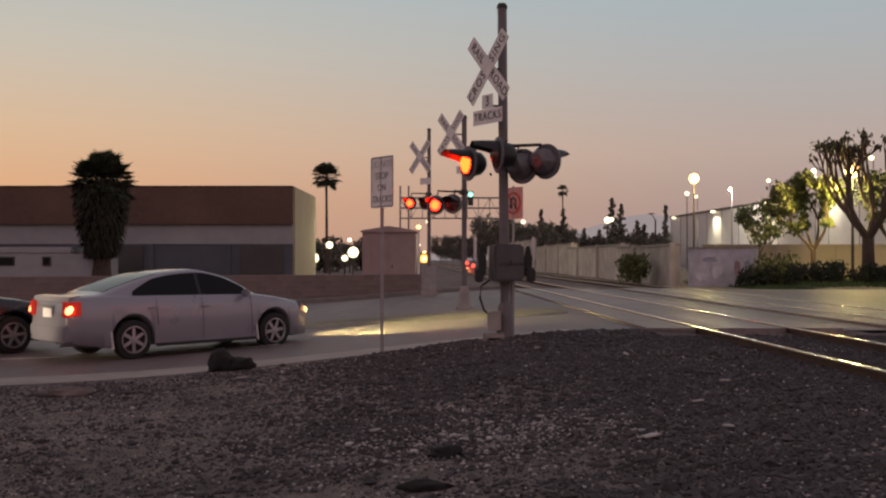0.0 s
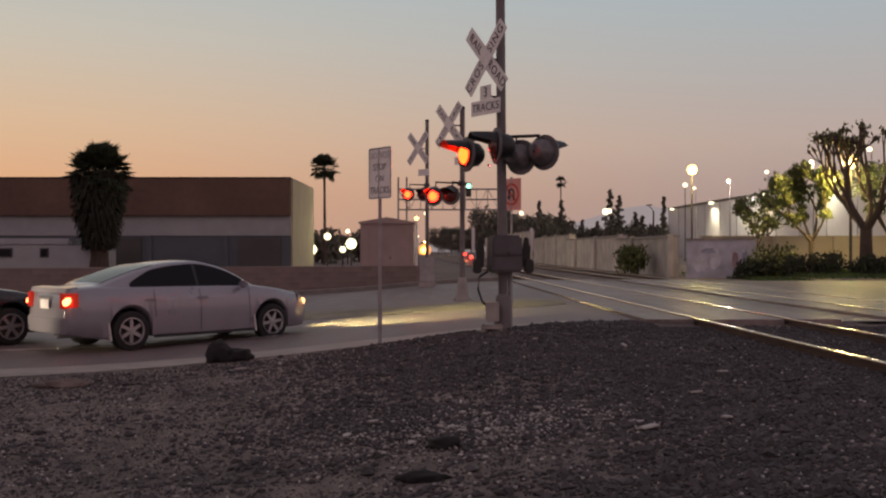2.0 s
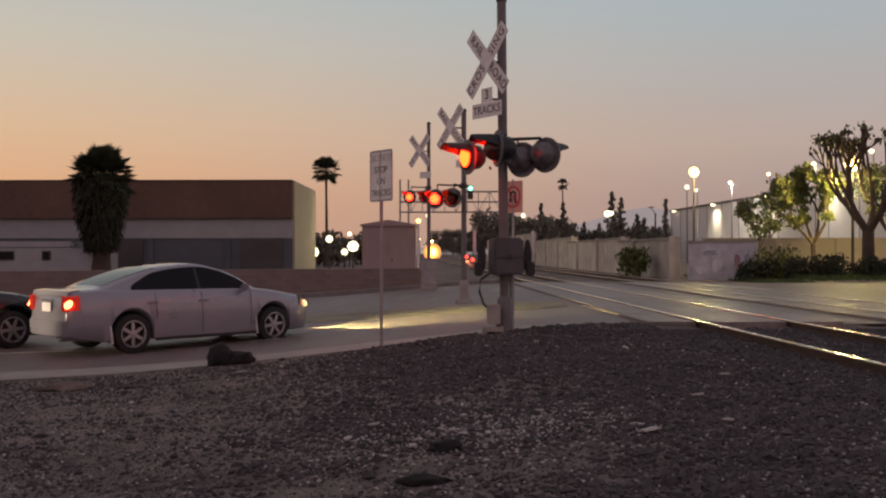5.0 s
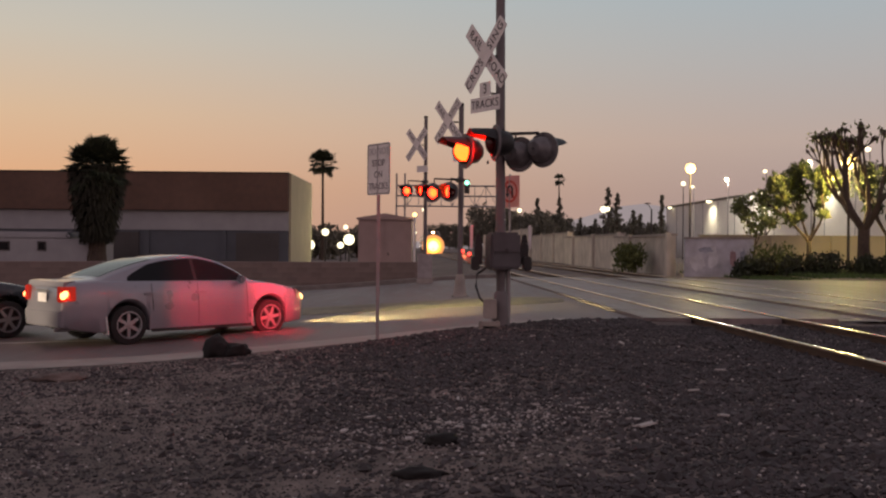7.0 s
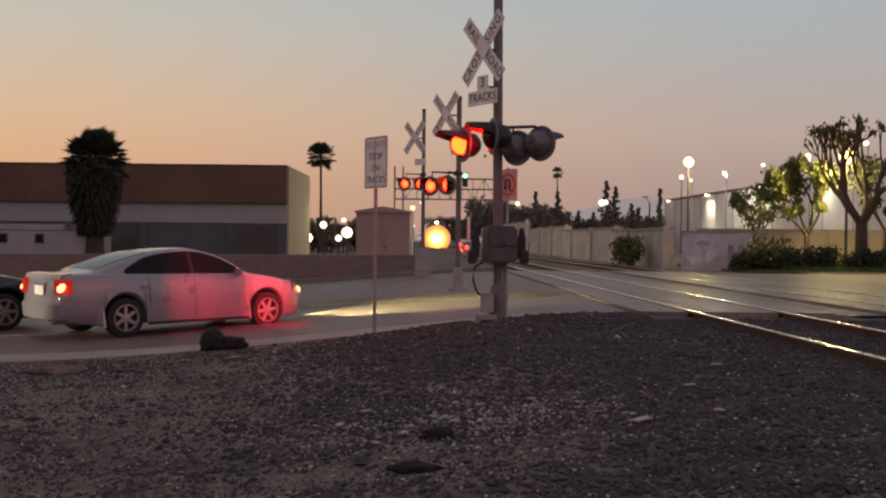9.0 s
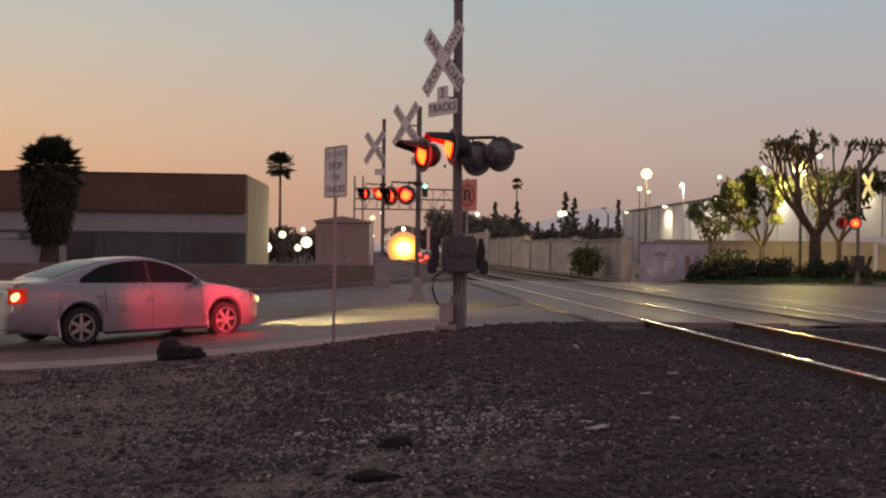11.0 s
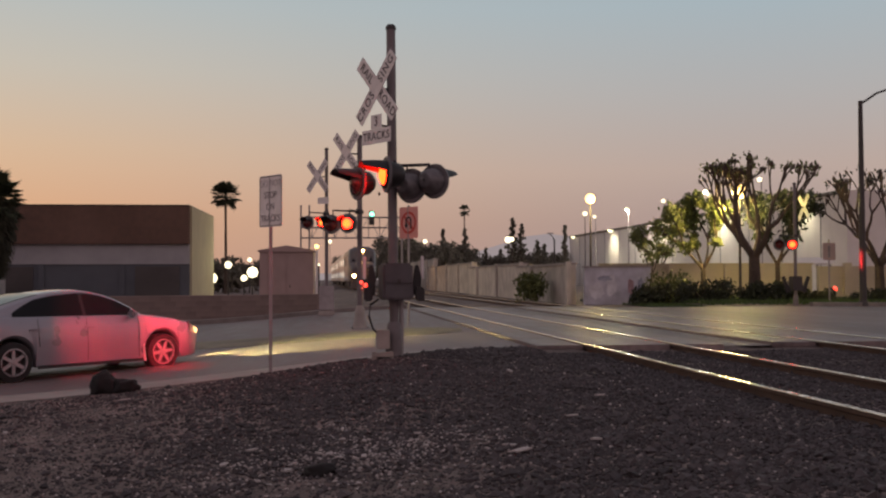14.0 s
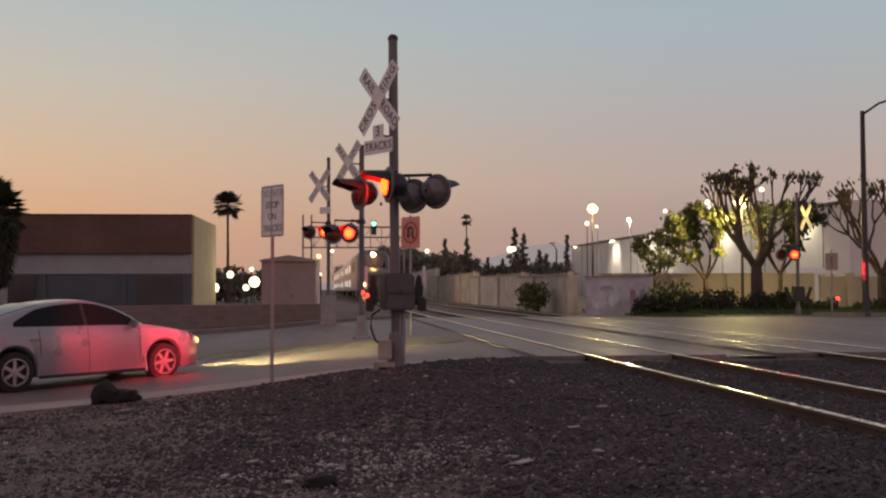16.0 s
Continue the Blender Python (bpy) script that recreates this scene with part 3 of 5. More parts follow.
# gate mechanism, weights and arm
mech = part("gate_mechanism", Build().box((0, 0, 0), (0.44, 0.5, 0.52), taper=0.94), M_DRIVE, near, "grey metal gate drive housing", 0.03, m=pose(0.02, -0.05, 1.18, 0, 0, 8))
part("cover", Build().box((0, -0.26, 0.1), (0.4, 0.03, 0.24)), M_DRIVE, mech, "", 0.01)
part("latch", Build().box((0, -0.28, 0.0), (0.05, 0.02, 0.06)), M_POLEDARK, mech)
for sx in (-1, 1):
    part("counterweight_arm", Build().prism([(-0.05, -0.2), (0.06, -0.2), (0.07, 0.06), (0.03, 0.24), (-0.02, 0.24), (-0.05, 0.05)], 0.08), M_BLACK, near, "black counterweight arm", 0.012, m=pose(sx * 0.33, 0.05, 1.18))
    part("counterweight", Build().box((0, 0, 0), (0.12, 0.3, 0.2)), M_BLACK, near, "black cast weight", 0.02, m=pose(sx * 0.37, -0.02, 1.0))
    part("arm_end", Build().box((0, 0, 0), (0.045, 0.05, 0.34)), M_SIGNWHITE, near, "pale bracket end", 0.01, m=pose(sx * 0.42, 0.1, 1.38))
gate = part("gate_arm", Build().box((0, 4.6, 0), (0.03, 8.6, 0.075)), M_ALU, near, "red and white striped gate arm", m=pose(-0.3, 0.2, 0.95, 0.6, 0, 0.3))
for k in range(9):
    part("stripe", Build().box((0, 0.75 + k * 0.95, 0), (0.036, 0.42, 0.096)), M_SIGNRED, gate)
for yy in (0.9, 4.3, 8.4):
    part("gate_lamp", Build().lathe([(0.001, -0.05), (0.03, -0.045), (0.037, 0.0), (0.033, 0.05), (0.001, 0.06)], 12, pose(0, yy, 0.11, -90, 0, 0)), M_REDSMALL, gate, "small red gate lamp")
part("cable", Build().tube([(-0.22, -0.1, 0.93), (-0.34, -0.12, 0.85), (-0.36, -0.12, 0.68), (-0.3, -0.12, 0.5), (-0.18, -0.1, 0.4), (-0.09, -0.08, 0.36)], 0.016, 8), M_BLACK, near, "hanging black cable")
part("terminal_box", Build().box((0, 0, 0), (0.19, 0.16, 0.27)), M_CONC, near, "pale metal terminal box", 0.012, m=pose(-0.16, -0.2, 0.36))
part("box_stand", Build().box((0, 0, 0.09), (0.3, 0.2, 0.06)).box((-0.12, 0, 0), (0.06, 0.18, 0.26)).box((0.12, 0, 0), (0.06, 0.18, 0.26)), M_CONC, near, "pale stained stand", 0.01, m=pose(-0.17, -0.24, 0.06))
part("side_pipe", Build().tube([(0.11, 0.05, 0.1), (0.11, 0.05, 1.0)], 0.035, 10), M_ALU, near)

signal_mast(0.56, 27.5, 0.25, 5.15, -0.80, -0.60,
            [(-0.20, 26.9, 3.05, -0.40, -0.92, "L", None), (0.23, 26.75, 3.07, -0.40, -0.92, "R", None)],
            "grey crossing signal mast on a traffic island with lit red flashers", 4.93, buck_size=1.4, arm_z=3.42, side=-0.45)
part("plate", Build().box((0, 0, 0), (0.5, 0.01, 0.2)), M_SIGNWHITE, bpy.data.objects["crossing_signal.001"], "small white plate", m=facing(-0.05, -0.2, 3.75, -0.8, -0.6))
part("base_cone", Build().lathe([(0.3, -0.02), (0.27, 0.06), (0.17, 0.2), (0.12, 0.62), (0.08, 0.7)], 14), M_CONC, bpy.data.objects["crossing_signal.001"], "pale flared mast foot")
signal_mast(-0.52, 39.0, 0.5, 6.0, -0.75, -0.66,
            [(-1.22, 38.4, 3.72, -0.40, -0.92, "L", None), (-0.66, 38.3, 3.72, -0.40, -0.92, "R", None)],
            "slim grey crossing signal mast by the far kerb with red flashers", 5.45, buck_size=1.5, arm_z=4.1, side=-0.45)
part("plate", Build().box((0, 0, 0), (0.62, 0.01, 0.24)), M_SIGNWHITE, bpy.data.objects["crossing_signal.002"], "small white plate", m=facing(-0.12, -0.3, 4.05, -0.75, -0.66))
part("relay_cabinet", Build().box((0, 0, 0.45), (0.55, 0.5, 0.9)), M_ALU, bpy.data.objects["crossing_signal.002"], "grey metal cabinet at the foot", 0.02)
signal_mast(19.0, 42.3, 0.3, 5.3, 1.0, -0.01,
            [(18.15, 41.9, 3.02, -0.35, -0.93, "L", None), (18.7, 41.9, 3.02, -0.35, -0.93, "R", None)],
            "crossing signal mast before a hedge and trees with red flashers", 4.6, buck_size=1.4, arm_z=3.4, side=-0.4, text=False)
mast4 = bpy.data.objects["crossing_signal.003"]
part("gate_mechanism", Build().box((0, 0, 1.1), (0.45, 0.5, 0.6), taper=0.9), M_POLEDARK, mast4, "dark gate drive housing", 0.03)
part("counterweight_arm", Build().prism([(-0.07, -0.4), (0.09, -0.4), (0.06, 0.3), (-0.05, 0.3)], 0.12), M_BLACK, mast4, m=pose(0.45, 0, 1.1, 0, 20, 0))
part("counterweight_arm", Build().prism([(-0.07, -0.4), (0.09, -0.4), (0.06, 0.3), (-0.05, 0.3)], 0.12), M_BLACK, mast4, m=pose(-0.45, 0, 1.1, 0, -20, 0))


# ---------------------------------------------------------------- road signs
def rounded(w, h, r, n=5):
    out = []
    for cx, cz, a0 in ((w / 2 - r, h / 2 - r, 0), (-w / 2 + r, h / 2 - r, 90), (-w / 2 + r, -h / 2 + r, 180), (w / 2 - r, -h / 2 + r, 270)):
        out += [(cx + r * math.cos(radians(a0 + 90 * k / n)), cz + r * math.sin(radians(a0 + 90 * k / n))) for k in range(n + 1)]
    return out


def make_stop_sign():
    x, y, z0 = -0.895, 15.32, 0.27
    s = thing("road_sign", pose(x, y, z0 - 0.05), "white rectangular road sign with black letters on a thin post", "road sign")
    part("post", Build().box((0, 0.03, 1.45), (0.05, 0.035, 2.95)), M_ALU, s, "thin galvanised steel post", 0.006)
    q = facing(0, 0, 2.56, -0.80, -0.60)
    pl = part("plate", Build().prism(rounded(0.60, 0.755, 0.04), 0.004), M_SIGNWHITE, s, "white reflective plate", m=q)
    # thin black border
    o, i = rounded(0.575, 0.73, 0.035), rounded(0.553, 0.708, 0.03)
    b = Build()
    n = len(o)
    b.add([(px, -0.0045, pz) for px, pz in o] + [(px, -0.0045, pz) for px, pz in i], [(k, (k + 1) % n, (k + 1) % n + n, k + n) for k in range(n)])
    part("border", b, M_SIGNBLACK, pl)
    for k, wd in enumerate(("DO NOT", "STOP", "ON", "TRACKS")):
        lettering(wd, 0.14, M_FAINT if k == 0 else M_FADEDINK, pl, pose(0, -0.006, 0.255 - 0.17 * k, 90, 0, 0), spread=0.98)
    for zz in (0.3, -0.3):
        part("bolt", Build().tube([(0, -0.012, zz), (0, 0.02, zz)], 0.012, 6), M_ALU, pl)


def make_uturn_sign():
    x, y = 1.82, 27.0
    s = thing("road_sign", pose(x, y, 0.55), "no U-turn sign with red ring on a steel post", "road sign")
    part("post", Build().tube([(0, 0.03, -0.1), (0, 0.03, 3.0)], 0.03, 8), M_ALU, s)
    q = facing(0, 0, 2.55, -0.78, -0.62)
    pl = part("plate", Build().prism(rounded(0.72, 0.82, 0.04), 0.005), M_SIGNPINK, s, "white plate, red flasher light put into its colour", m=q)
    ring = Build()
    n = 28
    ring.add([(0.29 * math.cos(a), -0.006, 0.29 * math.sin(a)) for a in [2 * math.pi * k / n for k in range(n)]] + [(0.23 * math.cos(a), -0.006, 0.23 * math.sin(a)) for a in [2 * math.pi * k / n for k in range(n)]], [(k, (k + 1) % n, (k + 1) % n + n, k + n) for k in range(n)])
    part("ring", ring, M_SIGNRED, pl, "red prohibition ring")
    part("slash", Build().box((0, -0.007, 0), (0.5, 0.003, 0.05), pose(0, 0, 0, 0, 45, 0)), M_SIGNRED, pl)
    arc = [(0.09 * math.cos(radians(a)), -0.005, 0.05 + 0.09 * math.sin(radians(a))) for a in range(0, 181, 20)]
    part("arrow", Build().tube([(0.09, -0.005, -0.16)] + arc + [(-0.09, -0.005, -0.06)], 0.026, 6).add([(-0.17, -0.008, -0.05), (-0.01, -0.008, -0.05), (-0.09, -0.008, -0.16)], [(0, 1, 2)]), M_SIGNBLACK, pl, "black turning arrow")


M_FAINT = mat("nearly_bleached_letters", (0.5, 0.47, 0.46), 0.6, var=0.2, scale=9)
M_FADEDINK = mat("bleached_black_letters", (0.2, 0.18, 0.18), 0.6, var=0.35, scale=9)
# White sheet tinted pink: the flashers' red light is put into its colour.
M_SIGNPINK = mat("sign_sheet_red_light", (0.7, 0.3, 0.27), 0.4, var=0.1, scale=5)
def make_far_sign():
    x, y = 21.3, 44.0
    s = thing("road_sign", pose(x, y, ground_z(x, y) - 0.05), "small pale rectangular road sign on a thin post", "road sign")
    part("post", Build().box((0, 0.03, 1.4), (0.06, 0.04, 2.9)), M_ALU, s, "thin steel post")
    pl = part("plate", Build().prism(rounded(0.52, 0.76, 0.04), 0.006), M_BUNGALOW, s, "pale sign plate", m=facing(0, 0, 2.3, -0.45, -0.89))
    part("bar", Build().box((0, -0.006, 0.0), (0.1, 0.004, 0.5)), M_FADEDINK, pl, "dark upright mark")


make_stop_sign()
make_far_sign()
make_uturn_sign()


# ---------------------------------------------------------------- cars
def lerp_table(tab, x):
    for (a, u), (b, w) in zip(tab, tab[1:]):
        if x <= b:
            return u + (w - u) * max(0, (x - a)) / (b - a)
    return tab[-1][1]


def make_wheel(parent, m, paint):
    w = part("wheel", Build().lathe([(0.2, -0.11), (0.29, -0.115), (0.318, -0.1), (0.325, -0.05), (0.325, 0.05), (0.318, 0.1), (0.29, 0.115), (0.2, 0.11)], 28, pose(0, 0, 0, 90, 0, 0), True), M_TYRE, parent, "black rubber tyre", m=m)
    part("rim", Build().lathe([(0.001, 0.03), (0.17, 0.02), (0.19, 0.06), (0.215, 0.105), (0.222, 0.118), (0.205, 0.116), (0.17, 0.012), (0.001, 0.015)], 28, pose(0, 0, 0, 90, 0, 0)), M_POLEDARK, w, "dark wheel well of the rim")
    b = Build()
    for k in range(6):
        q = pose(0, -0.095, 0, 0, 60 * k, 0)
        b.add([q @ Vector(p) for p in ((-0.03, 0, 0.03), (0.03, 0, 0.03), (0.026, 0.004, 0.205), (-0.026, 0.004, 0.205), (-0.03, 0.03, 0.03), (0.03, 0.03, 0.03), (0.026, 0.03, 0.205), (-0.026, 0.03, 0.205))],
              [(0, 1, 2, 3), (4, 7, 6, 5), (0, 4, 5, 1), (1, 5, 6, 2), (2, 6, 7, 3), (3, 7, 4, 0)])
    b.lathe([(0.2, 0.095), (0.225, 0.119), (0.21, 0.121), (0.195, 0.1)], 28, pose(0, 0, 0, 90, 0, 0), True)
    b.lathe([(0.001, 0.105), (0.045, 0.1), (0.05, 0.07)], 16, pose(0, 0, 0, 90, 0, 0))
    part("spokes", b, M_ALLOY, w, "six-spoke silver alloy wheel")
    return w


def make_car(m, paint, label, lights, flaps):
    car = thing("car", m, label, "car")
    top = [(-2.44, 0.62), (-2.43, 0.88), (-2.38, 1.0), (-2.28, 1.045), (-1.9, 1.07), (-1.5, 1.06), (0.9, 1.02), (1.2, 0.99), (1.6, 0.935), (2.0, 0.85), (2.25, 0.75), (2.38, 0.64), (2.44, 0.52)]
    wid = [(-2.44, 0.62), (-2.38, 0.74), (-2.2, 0.83), (-1.8, 0.875), (0, 0.89), (1.5, 0.875), (2.0, 0.8), (2.25, 0.68), (2.38, 0.56), (2.44, 0.45)]
    low = [(-2.44, 0.42), (-2.35, 0.30), (-1.9, 0.22), (1.9, 0.2), (2.3, 0.22), (2.44, 0.34)]
    axle_f, axle_r, arch = 1.42, -1.38, 0.385
    xs = sorted(set([round(x, 3) for x in steps(-2.44, 2.44, 90)] + [axle_f + s * arch for s in (-1.001, -0.999, 0.999, 1.001)] + [axle_r + s * arch for s in (-1.001, -0.999, 0.999, 1.001)]))
    rings = []
    for x in xs:
        zt, w, zl = lerp_table(top, x), lerp_table(wid, x), lerp_table(low, x)
        for ax in (axle_f, axle_r):
            if abs(x - ax) < arch:
                zl = max(zl, 0.325 + math.sqrt(arch * arch - (x - ax) ** 2))
        zm = max(0.52, zl + 0.05)
        zs = max(zm + 0.03, 0.80 if zt > 0.95 else zt - 0.13)
        zs = min(zs, zt - 0.05)
        half = [(0.0, zl), (w * 0.93, zl), (w * 0.965, zl + 0.02), (w * 1.0, min(zm, zs - 0.02)), (w * 0.992, zs), (w * 0.955, zt - 0.045), (w * 0.90, zt - 0.012), (w * 0.5, zt + 0.012), (0.0, zt + 0.02)]
        rings.append([Vector((x, y, z)) for y, z in half] + [Vector((x, -y, z)) for y, z in reversed(half[1:-1])])
    part("body", Build().loft(rings), paint, car, "painted steel body", smooth=50)
    roof = [(-1.92, 1.05), (-1.5, 1.21), (-1.08, 1.345), (-0.62, 1.435), (-0.15, 1.468), (0.1, 1.455), (0.45, 1.365), (0.78, 1.21), (1.08, 1.0)]

    def roof_z(x):
        return lerp_table(roof, x) * 0.5 + 0.25 * (lerp_table(roof, x - 0.12) + lerp_table(roof, x + 0.12))

    def side(x, s, sg, out=0.0):
        z = roof_z(x)
        wt = 0.79 - max(0, z - 1.0) * 0.42
        return Vector((x, sg * (0.805 + (wt - 0.805) * s + out), 0.99 + max(0.0, z - 0.05 - 0.99) * s + out * 0.25))
    rings = []
    for x in steps(-1.88, 1.04, 40):
        z = roof_z(x)
        wt = 0.79 - max(0, z - 1.0) * 0.42
        r = [side(x, s, 1) for s in (0, 0.5, 0.9, 1.0)] + [Vector((x, wt * 0.93, z - 0.018)), Vector((x, wt * 0.5, z)), Vector((x, 0, z + 0.006))]
        rings.append([Vector((x, 0, 0.95))] + r + [Vector((p.x, -p.y, p.z)) for p in reversed(r[:-1])])
    part("roof", Build().loft(rings), paint, car, "curved roof and pillars", smooth=50)
    for sg in (-1, 1):
        for nm, x0, x1 in (("front_window", -0.06, 0.84), ("rear_window", -1.36, -0.12)):
            rr = []
            for x in steps(x0, x1, 20):
                hi = 0.97
                lo = 0.06
                if nm == "rear_window":
                    hi = 0.5 + 0.47 * min(1.0, max(0.0, (x - x0) / 0.42)) ** 0.6
                rr.append([side(x, lo + (hi - lo) * k / 4, sg, 0.007) for k in range(5)])
            part(nm, Build().loft(rr, caps=False, closed=False), M_CARGLASS, car, "dark tinted glass")
        rr = [[side(x, s, sg, 0.004) for s in (0.02, 0.98)] for x in (-0.13, -0.05)]
        part("pillar", Build().loft(rr, caps=False, closed=False), M_BLACK, car, "black door pillar")
        for x in (0.0, -0.98):
            part("door_handle", Build().box((x - 0.05, sg * 0.893, 0.83), (0.2, 0.03, 0.035)), paint, car, "", 0.01)
        part("mirror", Build().box((0.74, sg * 0.95, 1.03), (0.11, 0.2, 0.13)), paint, car, "body-coloured door mirror", 0.035)
        # Black strip stands in for the shadow below the sill.
        part("sill_shadow", Build().box((0.02, sg * 0.872, 0.215), (1.98, 0.03, 0.05)), M_BLACK, car, "black strip for the shadow under the sill")
        for x, z0, z1 in ((0.92, 0.28, 0.99), (-0.08, 0.28, 0.98), (-0.95, 0.72, 1.0)):
            part("door_gap", Build().tube([(x, sg * 0.886, z0), (x, sg * 0.893, 0.55), (x - 0.01, sg * 0.886, 0.8), (x - 0.02, sg * 0.855, z1)], 0.0035, 5), M_BLACK, car)
        for ax in (axle_f, axle_r):
            make_wheel(car, pose(ax, sg * 0.77, 0.325, 0, random.Random(ax).uniform(0, 60), 0 if sg < 0 else 180), paint)
            if flaps:
                part("mudflap", Build().box((ax - 0.385, sg * 0.80, 0.33), (0.02, 0.19, 0.3), pose(0, 0, 0, 0, -8, 0)), M_FLAP, car, "white mudflap", 0.006)
        tl = part("tail_lamp", Build().loft([[Vector((-2.452, sg * y, z)) for y, z in ((0.52, 0.73), (0.66, 0.72), (0.675, 0.97), (0.54, 0.98))], [Vector((-2.27, sg * y, z)) for y, z in ((0.52, 0.75), (0.845, 0.75), (0.83, 0.98), (0.54, 0.99))]]), M_TAIL if lights else M_REDOFF, car, "glowing red tail lamp", 0.012)
        if lights:
            part("bulb", Build().lathe([(0.001, 0.02), (0.06, 0.012), (0.08, -0.01), (0.001, -0.02)], 14, pose(-2.42, sg * 0.715, 0.85, 0, -65, -sg * 25)), M_TAILHOT, tl, "bright bulb")
        hl = part("headlamp", Build().loft([[Vector((2.05, sg * y, z)) for y, z in ((0.6, 0.66), (0.795, 0.66), (0.78, 0.83), (0.62, 0.85))], [Vector((2.36, sg * y, z)) for y, z in ((0.42, 0.58), (0.60, 0.58), (0.60, 0.68), (0.45, 0.70))]]), M_CARGLASS if not lights else M_ALLOY, car, "clear headlamp glass", 0.012)
        part("bulb", Build().lathe([(0.001, 0.03), (0.045, 0.02), (0.07, -0.01), (0.001, -0.02)], 14, pose(2.26, sg * 0.66, 0.68, 0, 62, 0)), M_HEADLAMP if lights else M_AMBER, hl, "lit warm bulb")
    rr = [[Vector((x, y, roof_z(x) + 0.008 - abs(y) ** 2 * 0.03)) for y in (-0.5, -0.25, 0, 0.25, 0.5)] for x in steps(-1.74, -0.78, 8)]
    part("rear_screen", Build().loft(rr, caps=False, closed=False), M_CARGLASS, car, "dark rear screen")
    rr = [[Vector((x, y, roof_z(x) + 0.008 - abs(y) ** 2 * 0.03)) for y in (-0.56, -0.28, 0, 0.28, 0.56)] for x in steps(0.22, 0.93, 8)]
    part("windscreen", Build().loft(rr, caps=False, closed=False), M_CARGLASS, car, "dark windscreen")
    part("rear_bumper", Build().loft([[Vector((x, y * w, z)) for y, z in ((-0.7, 0.32), (0.7, 0.32), (0.74, 0.6), (-0.74, 0.6))] for x, w in ((-2.47, 0.9), (-2.2, 1.12))]), paint, car, "body-coloured bumper", 0.03)
    part("boot_lip", Build().loft([[Vector((x, y, z)) for x, z in ((-2.41, 0.95), (-2.385, 1.05), (-2.2, 1.068), (-2.2, 0.98))] for y in (-0.66, -0.3, 0.3, 0.66)]), paint, car, "raised lip on the boot edge", 0.01)
    part("licence_plate", Build().box((-2.455, 0, 0.79), (0.012, 0.32, 0.15)), M_SIGNWHITE, car, "plain pale plate", 0.004)
    part("boot_trim", Build().box((-2.45, 0, 0.9), (0.02, 0.5, 0.04)), M_ALLOY, car, "", 0.008)
    part("exhaust", Build().tube([(-2.48, -0.5, 0.28), (-2.2, -0.5, 0.28)], 0.035, 10), M_ALLOY, car, "chrome tailpipe")
    part("underbody", Build().box((0, 0, 0.36), (4.0, 1.36, 0.3)), M_BLACK, car)
    return car


CAR = make_car(pose(-4.70, 18.79, 0.012, 0, -0.5, 44.5), M_SILVER, "silver four-door sedan waiting with its lamps on", True, True)
make_car(pose(-9.1, 17.85, 0.0, 0, 0, 44.0), M_DARKCAR, "dark sedan waiting in the next lane with an amber lamp", False, False)
BEHIND = make_car(pose(-9.5, 14.05, 0.0, 0, 0, 44.5), M_DARKCAR, "dark sedan waiting close behind the silver one", False, False)
li = bpy.data.lights.new("headlight_glow", "SPOT")
li.energy, li.spot_size, li.spot_blend, li.color, li.shadow_soft_size = 150, radians(60), 1.0, (1.0, 0.8, 0.56), 0.1
lo = new("headlight_glow", li)
lo.parent = BEHIND
lo.matrix_basis = look((2.55, 0.4, 0.66), (6.0, 0.2, 0.5))
for sy in (-0.6, 0.6):
    li = bpy.data.lights.new("headlight_glow", "SPOT")
    li.energy, li.spot_size, li.spot_blend, li.color, li.shadow_soft_size = 1700, radians(70), 1.0, (1.0, 0.84, 0.35), 0.06
    lo = new("headlight_glow", li)
    lo.parent = CAR
    lo.matrix_basis = look((2.5, sy, 0.66), (9.0, sy * 1.2 - 2.6, -0.25))

# the near lamp's aimed light; a made-up shutter, no signal part, turns before it
li = bpy.data.lights.new("flasher_beam", "SPOT")
li.energy, li.spot_size, li.spot_blend, li.color, li.shadow_soft_size = 13500, radians(29), 0.9, (1.0, 0.03, 0.05), 0.004
lo = new("flasher_beam", li)
BEAM_EYE = near.matrix_basis @ (BEAMS[0][1] @ Vector((0, -0.04, -0.26)))
BEAM_WAY = look(BEAM_EYE, (-3.38, 18.6, 0.92))
lo.matrix_basis = BEAM_WAY
SHUTTER = part("shutter", Build().lathe([(0.001, -0.0015), (0.024, -0.0015), (0.024, 0.0015), (0.001, 0.0015)], 16), M_BLACK, BEAMS[0][0], "small black shutter, added to time the red light")
SHUTTER_AT = (near.matrix_basis @ BEAMS[0][1]).inverted() @ BEAM_WAY @ pose(0, 0, -0.03)


# ---------------------------------------------------------------- buildings
def slab(name, c, s, material, parent, label="", bevel=0.0):
    return part(name, Build().box(c, s), material, parent, label, bevel)


